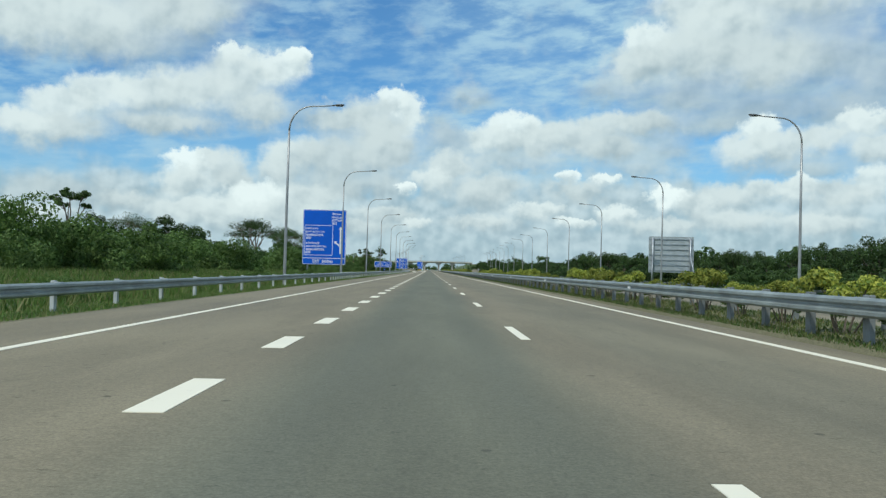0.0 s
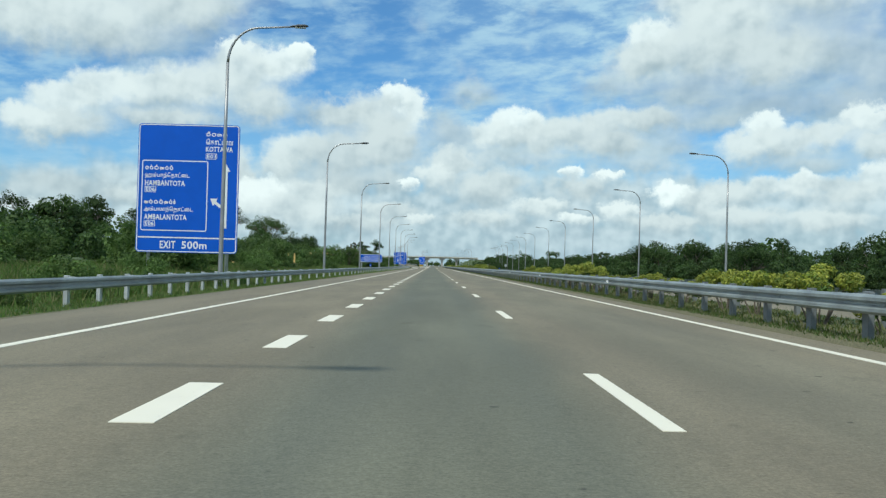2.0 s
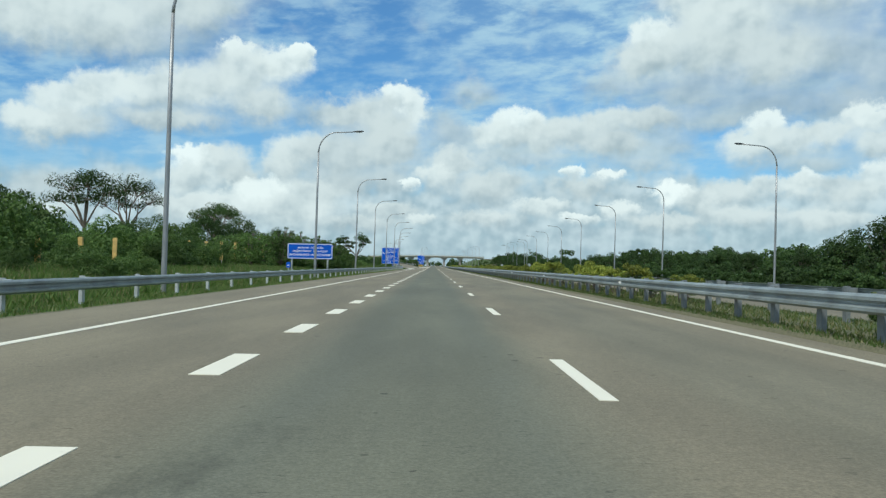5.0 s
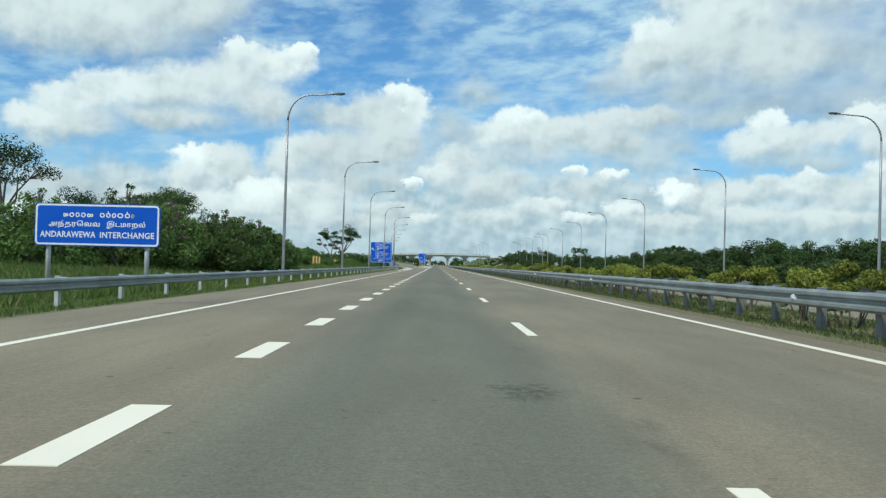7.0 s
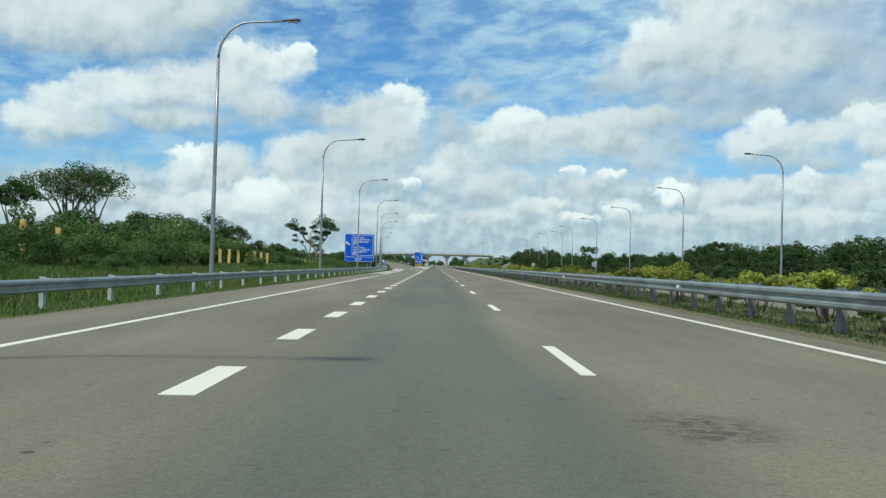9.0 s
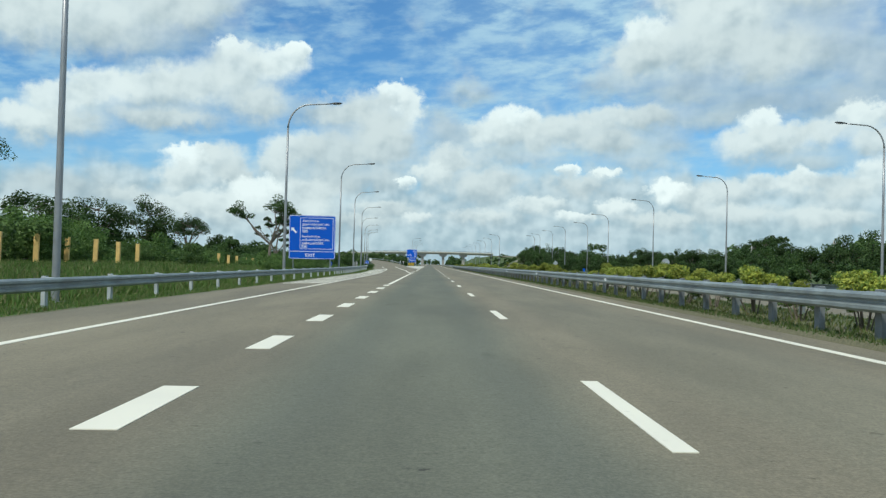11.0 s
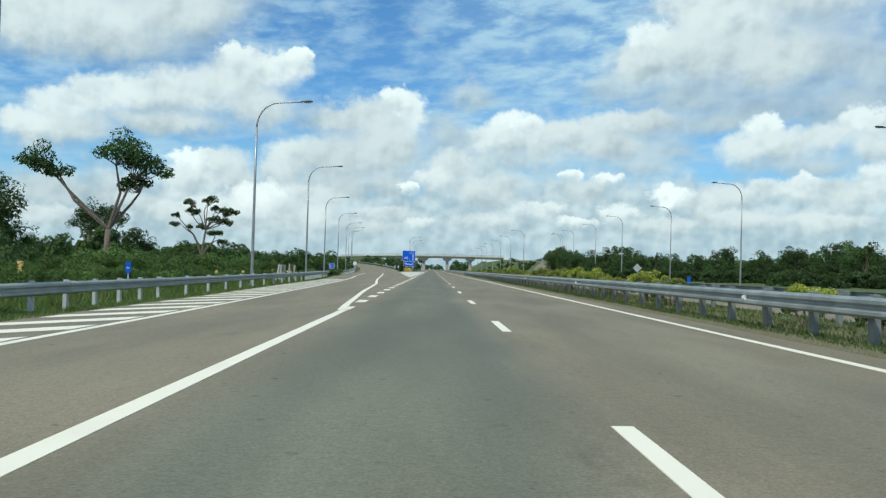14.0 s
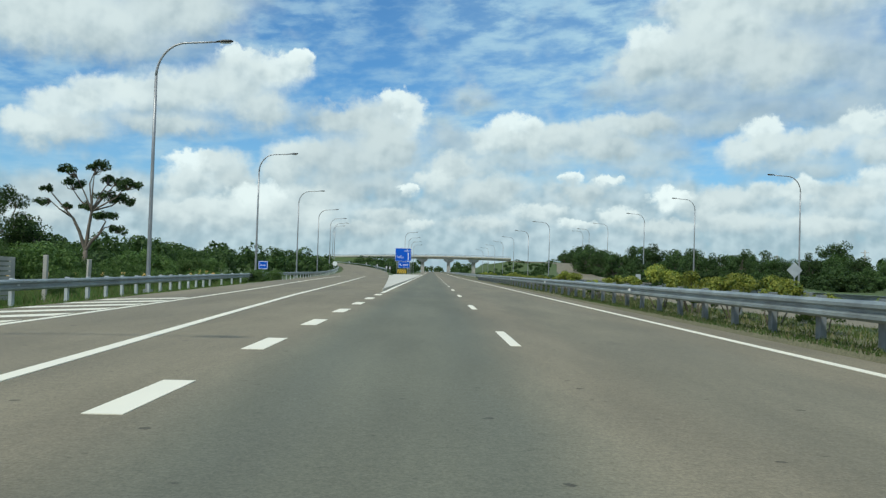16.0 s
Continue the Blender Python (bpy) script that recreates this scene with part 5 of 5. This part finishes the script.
def far_wood(name, spots, size, label, seed, dense=75):
    """Distant woods as one mass of leaf clumps."""
    rng = np.random.default_rng(seed)
    cen, rad = [], []
    for x, y, h in spots:
        g = ground_height(x, y) if abs(x) < 250 and y < 1080 else 0.5
        for k in range(5):
            cen.append((x + rng.normal(0, h * 0.3), y + rng.normal(0, h * 0.3), g + h * rng.uniform(0.15, 0.85)))
            rad.append(h * rng.uniform(0.22, 0.36))
    v, f = leaf_cloud(rng, np.array(cen), np.array(rad), len(cen) * dense, size, 0.9)
    ob = part(name, fast_mesh(name, v, f, LEAFDARK), LEAFDARK)
    return tagged(ob, label, "woods", kind="stuff")


spots = []
for k in range(130):
    y = rnd.uniform(540, 900)
    spots.append((lerp(PAVE_L, y) - rnd.uniform(9, 90), y, rnd.uniform(3.5, 7)))
for k in range(46):
    y = rnd.uniform(680, 895)
    a, b = lerp(RAMP_R, y) + 6, -13.0
    if b > a:
        spots.append((rnd.uniform(a, b), y, rnd.uniform(3, 5.5)))
for k in range(90):
    x, y = rnd.uniform(-115, -14), rnd.uniform(845, 905)
    if not -64 < x < -44:
        spots.append((x, y, rnd.uniform(3.5, 6.0)))
for k in range(40):
    spots.append((rnd.uniform(66, 90), rnd.uniform(700, 905), rnd.uniform(5.0, 8.0)))
for k in range(80):
    y = rnd.uniform(565, 870)
    spots.append((lerp(PAVE_L, y) - rnd.uniform(4, 15), y, rnd.uniform(2.8, 4.5)))
far_wood("woods", behind, 0.15, "dark green thicket behind the roadside scrub", 17, 190)
far_wood("woods", spots, 0.34, "dark green woods round the exit ramp", 3)
spots = []
for k in range(260):
    y = rnd.uniform(585, 890)
    spots.append((rnd.uniform(24, lerp(ORAMP_L, y) - 2.5), y, rnd.uniform(0.5, 1.0) if y < 690 else rnd.uniform(0.8, 1.9)))
far_wood("scrub", spots, 0.16, "low dark scrub covering the embankment", 13)
spots = [(rnd.uniform(-420, 420), rnd.uniform(1080, 1350), rnd.uniform(6, 12)) for k in range(150)]
spots = [p for p in spots if abs(p[0] - 8) > 14]
spots += [(rnd.uniform(100, 240), rnd.uniform(0, 1000), rnd.uniform(6, 11)) for k in range(150)]
spots += [(rnd.uniform(-260, -105), rnd.uniform(40, 1000), rnd.uniform(6, 12)) for k in range(150)]
spots += [(rnd.uniform(14, 24), rnd.uniform(960, 1060), 3.5) for k in range(6)] + [(rnd.uniform(-60, -14), rnd.uniform(970, 1060), rnd.uniform(3, 6)) for k in range(20)]
spots += [(rnd.uniform(-40, 60), rnd.uniform(1320, 1420), rnd.uniform(4.5, 7)) for k in range(30)]
far_wood("woods", spots, 0.75, "distant dark green woodland", 4)


# grass along the verges: one sheet of blades
def grass(name, xa, xb, y0, y1, count, tall, wide, label, seed, mat):
    rng = np.random.default_rng(seed)
    ys = rng.uniform(y0, y1, count)
    edge = np.interp(ys, [a for a, _ in PAVE_L], [b for _, b in PAVE_L])
    if xb > 0:
        xs = rng.uniform(xa, xb, count)
        zs = np.full(count, 0.05)
    else:
        xs = edge + rng.uniform(xa, xb, count)
        out = edge - 0.25 - xs
        zs = np.interp(out, [a for a, _ in GRADE], [b for _, b in GRADE]) - 0.02 - np.interp(ys, [a for a, _ in DIP], [b for _, b in DIP]) * np.minimum(1.0, out / 14)
    c = np.stack([xs, ys, zs], 1)
    a = rng.uniform(0, np.pi, count)
    w = np.stack([np.cos(a), np.sin(a), 0 * a], 1) * rng.uniform(0.5, 1.4, count)[:, None] * wide
    tip = np.stack([rng.normal(0, 0.4 * tall, count), rng.normal(0, 0.4 * tall, count), tall * rng.uniform(0.4, 1.2, count)], 1)
    v = np.empty((count, 3, 3))
    v[:, 0], v[:, 1], v[:, 2] = c - w, c + w, c + tip
    ob = part(name, fast_mesh(name, v.reshape(-1, 3), np.arange(count * 3).reshape(-1, 3), mat), mat)
    return tagged(ob, label, "grass", kind="stuff")


grass("grass", -3.4, -0.45, 0, 500, 230000, 0.13, 0.016, "mown green grass along the guard rail", 5, GRASS)
grass("grass", -18.5, -2.6, 0, 520, 430000, 0.42, 0.030, "tall bright green grass between the rail and the scrub", 6, GRASS)
grass("grass", 6.4, 9.5, 0, 500, 150000, 0.12, 0.018, "rough dry grass in the median", 8, GRASSDRY)
grass("grass", 6.2, 7.0, 0, 460, 130000, 0.085, 0.013, "green grass fringe along the median rail", 9, GRASS)


# ---- yellow fence posts beyond the verge ----
POST_TOP = ((80, 0.35), (145, 0.65), (157, 0.95), (176, 1.6), (185, 2.35), (200, 2.65), (228, 3.2), (240, 3.45), (293, 3.3), (310, 2.5), (360, 2.4), (395, 1.8), (418, 1.15), (446, 0.55), (517, 0.3))
ARM_TOP = ((517, 0.3), (600, 1.5), (690, 3.4))
first_post = empty("fence_post")
part("shaft", boxed(-0.06, 0.06, -0.05, 0.05, -1.6, 0.3, 0.012), CONCRETE, first_post)
part("painted_head", boxed(-0.16, 0.16, -0.09, 0.09, 0.3, 2.4, 0.02), YELLOW, first_post, "yellow painted head")
tagged(first_post, "yellow painted fence post above the scrub", "fence post", "boundary fence posts")
first_post.matrix_basis = pose(-24.4, 140.0, lerp(POST_TOP, 140.0) - 2.4)
y = 145.0
while y < 517:
    gap = 6.4 if y < 250 else 4.5
    if not (203 < y < 216 or 313 < y < 336 or 369 < y < 393 or 421 < y < 443):
        copy_thing(first_post, pose(-24.4 + rnd.uniform(-0.1, 0.1), y, lerp(POST_TOP, y) - 2.4 + rnd.uniform(-0.06, 0.06), rnd.uniform(-1.5, 1.5), rnd.uniform(-1.5, 1.5), rnd.uniform(-8, 8)))
    y += gap
for k in range(26):
    y = 520 + 6.4 * k
    x = lerp(((517, -24.6), (600, -57.2), (690, -103)), y)
    copy_thing(first_post, pose(x, y, lerp(ARM_TOP, y) - 2.4 + rnd.uniform(-0.05, 0.05), rnd.uniform(-1.5, 1.5), rnd.uniform(-1.5, 1.5), rnd.uniform(-8, 8)))


# ---- small signs and posts ----
def small_sign(name, at, shape, w, h, mid, mat, label, rz=0.0):
    """A plate on one thin post; shape: round, diamond or plate."""
    sign = tagged(empty(name, at, rz), label, "road sign")
    bm = bmesh.new()
    if shape == "plate":
        bm.free()
        bm = rounded_plate(w, h, 0.06, 0.02, -w / 2, mid - h / 2, -0.04)
    else:
        n = 24 if shape == "round" else 4
        f = [bm.verts.new((w / 2 * math.sin(2 * math.pi * k / n), -0.04, mid + h / 2 * math.cos(2 * math.pi * k / n))) for k in range(n)]
        b = [bm.verts.new((v.co.x, -0.02, v.co.z)) for v in f]
        bm.faces.new(f)
        bm.faces.new(b[::-1])
        for k in range(n):
            bm.faces.new((f[k], b[k], b[(k + 1) % n], f[(k + 1) % n]))
    part("plate", bm, mat, sign)
    bm = bmesh.new()
    tube(bm, [(0, 0, -0.5), (0, 0, mid + h * 0.4)], [0.035, 0.035], 8)
    smooth(part("post", bm, STEEL, sign))
    return sign


small_sign("round_sign", (30.5, 404, 0), "round", 1.05, 1.05, 1.9, ALU, "bare grey back of a round traffic sign")
small_sign("diamond_sign", (28.6, 486, 0), "diamond", 1.25, 1.25, 1.85, ALU, "bare grey back of a diamond traffic sign")
small_sign("marker_sign", (24.0, 517, 0), "plate", 0.6, 0.7, 0.98, ALU, "small grey plate on a post")
blue_plate = small_sign("information_sign", (-15.0, 496, 0), "plate", 0.85, 0.75, 1.3, BLUE, "small blue information sign behind the rail")
part("border", ring_plate(0.79, 0.69, 0.05, 0.04, 0.004, -0.395, 0.955, -0.045), WHITE, blue_plate)
bars(-0.25, 0.25, 1.22, 1.38, blue_plate, 30, -0.0455)
narrow = small_sign("marker_sign", (-13.1, 406.8, -0.2), "plate", 0.22, 0.50, 1.1, BLUE, "narrow blue marker plate on a post")
bars(-0.07, 0.07, 1.05, 1.15, narrow, 31, -0.0455)
small_sign("marker_sign", (34.2, 480.8, ground_height(34.2, 480.8)), "plate", 0.46, 0.72, 0.46 - ground_height(34.2, 480.8), BLUE, "small blue marker plate beyond the opposite carriageway")
distance_plate = small_sign("marker_sign", (-11.0, 201.7, -0.15), "plate", 0.30, 0.42, 1.06, BLUE, "small blue distance plate behind the rail")
bars(-0.1, 0.1, 0.98, 1.08, distance_plate, 33, -0.0455)

# chevron boards along the outside of the ramp's bend
for y in (640, 655, 690, 730, 785):
    x = lerp(RAMP_R, y) + 1.6
    board = tagged(empty("chevron_sign", (x, y, lerp(RAMP_Z, y) - 0.3)), "black chevron board with a white arrow on the ramp", "road sign", "chevron boards on the ramp")
    part("plate", boxed(-0.4, 0.4, -0.04, 0.0, 0.7, 1.6, 0.01), BLACK, board)
    bm = bmesh.new()
    pts = [(0.25, 1.5), (0.0, 1.5), (-0.28, 1.15), (0.0, 0.8), (0.25, 0.8), (-0.03, 1.15)]
    f = [bm.verts.new((a, -0.048, b)) for a, b in pts]
    q = [bm.verts.new((a, -0.041, b)) for a, b in pts]
    bm.faces.new((f[0], f[1], f[2], f[5]))
    bm.faces.new((f[5], f[2], f[3], f[4]))
    for i in range(6):
        bm.faces.new((f[i], q[i], q[(i + 1) % 6], f[(i + 1) % 6]))
    part("chevron", bm, WHITE, board)
    part("post", boxed(-0.04, 0.04, 0.0, 0.06, -0.4, 1.5), STEEL, board)

small_sign("round_sign", (-23.0, 620, 0.6), "round", 1.1, 1.1, 1.8, WHITE, "round white traffic sign beside the exit ramp")

# striped board and rail at the end of the island
hazard = tagged(empty("hazard_board", (-7.6, 636, 0.1)), "low yellow and black striped board on the island", "hazard board")
part("panel", boxed(-1.1, 1.1, -0.05, 0.0, 0.3, 1.3, 0.02), HAZARD, hazard)
for k in range(4):
    bm = bmesh.new()
    x0 = -0.95 + 0.5 * k
    f = [bm.verts.new((x0 + a, -0.058, b)) for a, b in ((0, 0.32), (0.22, 0.32), (0.45, 1.28), (0.23, 1.28))]
    q = [bm.verts.new((v.co.x, -0.051, v.co.z)) for v in f]
    bm.faces.new(f)
    for i in range(4):
        bm.faces.new((f[i], q[i], q[(i + 1) % 4], f[(i + 1) % 4]))
    part("stripe", bm, BLACK, hazard)
for px in (-0.8, 0.8):
    part("post", boxed(px - 0.05, px + 0.05, 0.0, 0.08, -0.1, 1.2), STEEL, hazard)

# bare concrete posts among the scrub and utility poles over the woods
post = empty("concrete_post")
part("shaft", boxed(-0.07, 0.07, -0.07, 0.07, -0.4, 1.7, 0.012), CONCRETE, post)
tagged(post, "bare grey concrete fence post in the grass", "fence post", "bare concrete posts")
post.matrix_basis = pose(-13.7, 451.0, -0.35, 1, 1, 0)
for x, y in ((-13.7, 445.9), (-13.7, 446.55), (-13.7, 448.65), (-13.9, 455.2)):
    copy_thing(post, pose(x, y, ground_height(x, y), rnd.uniform(-2, 2), rnd.uniform(-2, 2), rnd.uniform(0, 90)))
fence = tagged(empty("slatted_fence", (-13.7, 446.7, -0.35)), "short grey slatted fence panel between concrete posts", "fence")
for k in range(9):
    part("slat", boxed(-0.02, 0.02, 0.0, 1.85, 0.18 + 0.16 * k, 0.31 + 0.16 * k, 0.006), CONCRETE, fence)
bm = bmesh.new()
tube(bm, [(-0.1, -2.2, 0.1), (0.0, -0.8, 1.6)], [0.06, 0.06], 6)
part("brace", bm, CONCRETE, fence)
pole = empty("utility_pole")
bm = bmesh.new()
tube(bm, [(0, 0, -0.5), (0, 0, 4.5), (0, 0, 9.0)], [0.16, 0.13, 0.10], 8)
smooth(part("shaft", bm, CONCRETE, pole))
part("crossarm", boxed(-0.7, 0.7, -0.05, 0.05, 8.5, 8.6), CONCRETE, pole)
tagged(pole, "pale concrete utility pole among the trees", "utility pole", "utility poles beyond the woods")
pole.matrix_basis = pose(70, 440, -2.4)
for k in range(1, 9):
    copy_thing(pole, pose(70 + 2.0 * k, 440 + 42 * k, -2.4, 0, 0, 8))
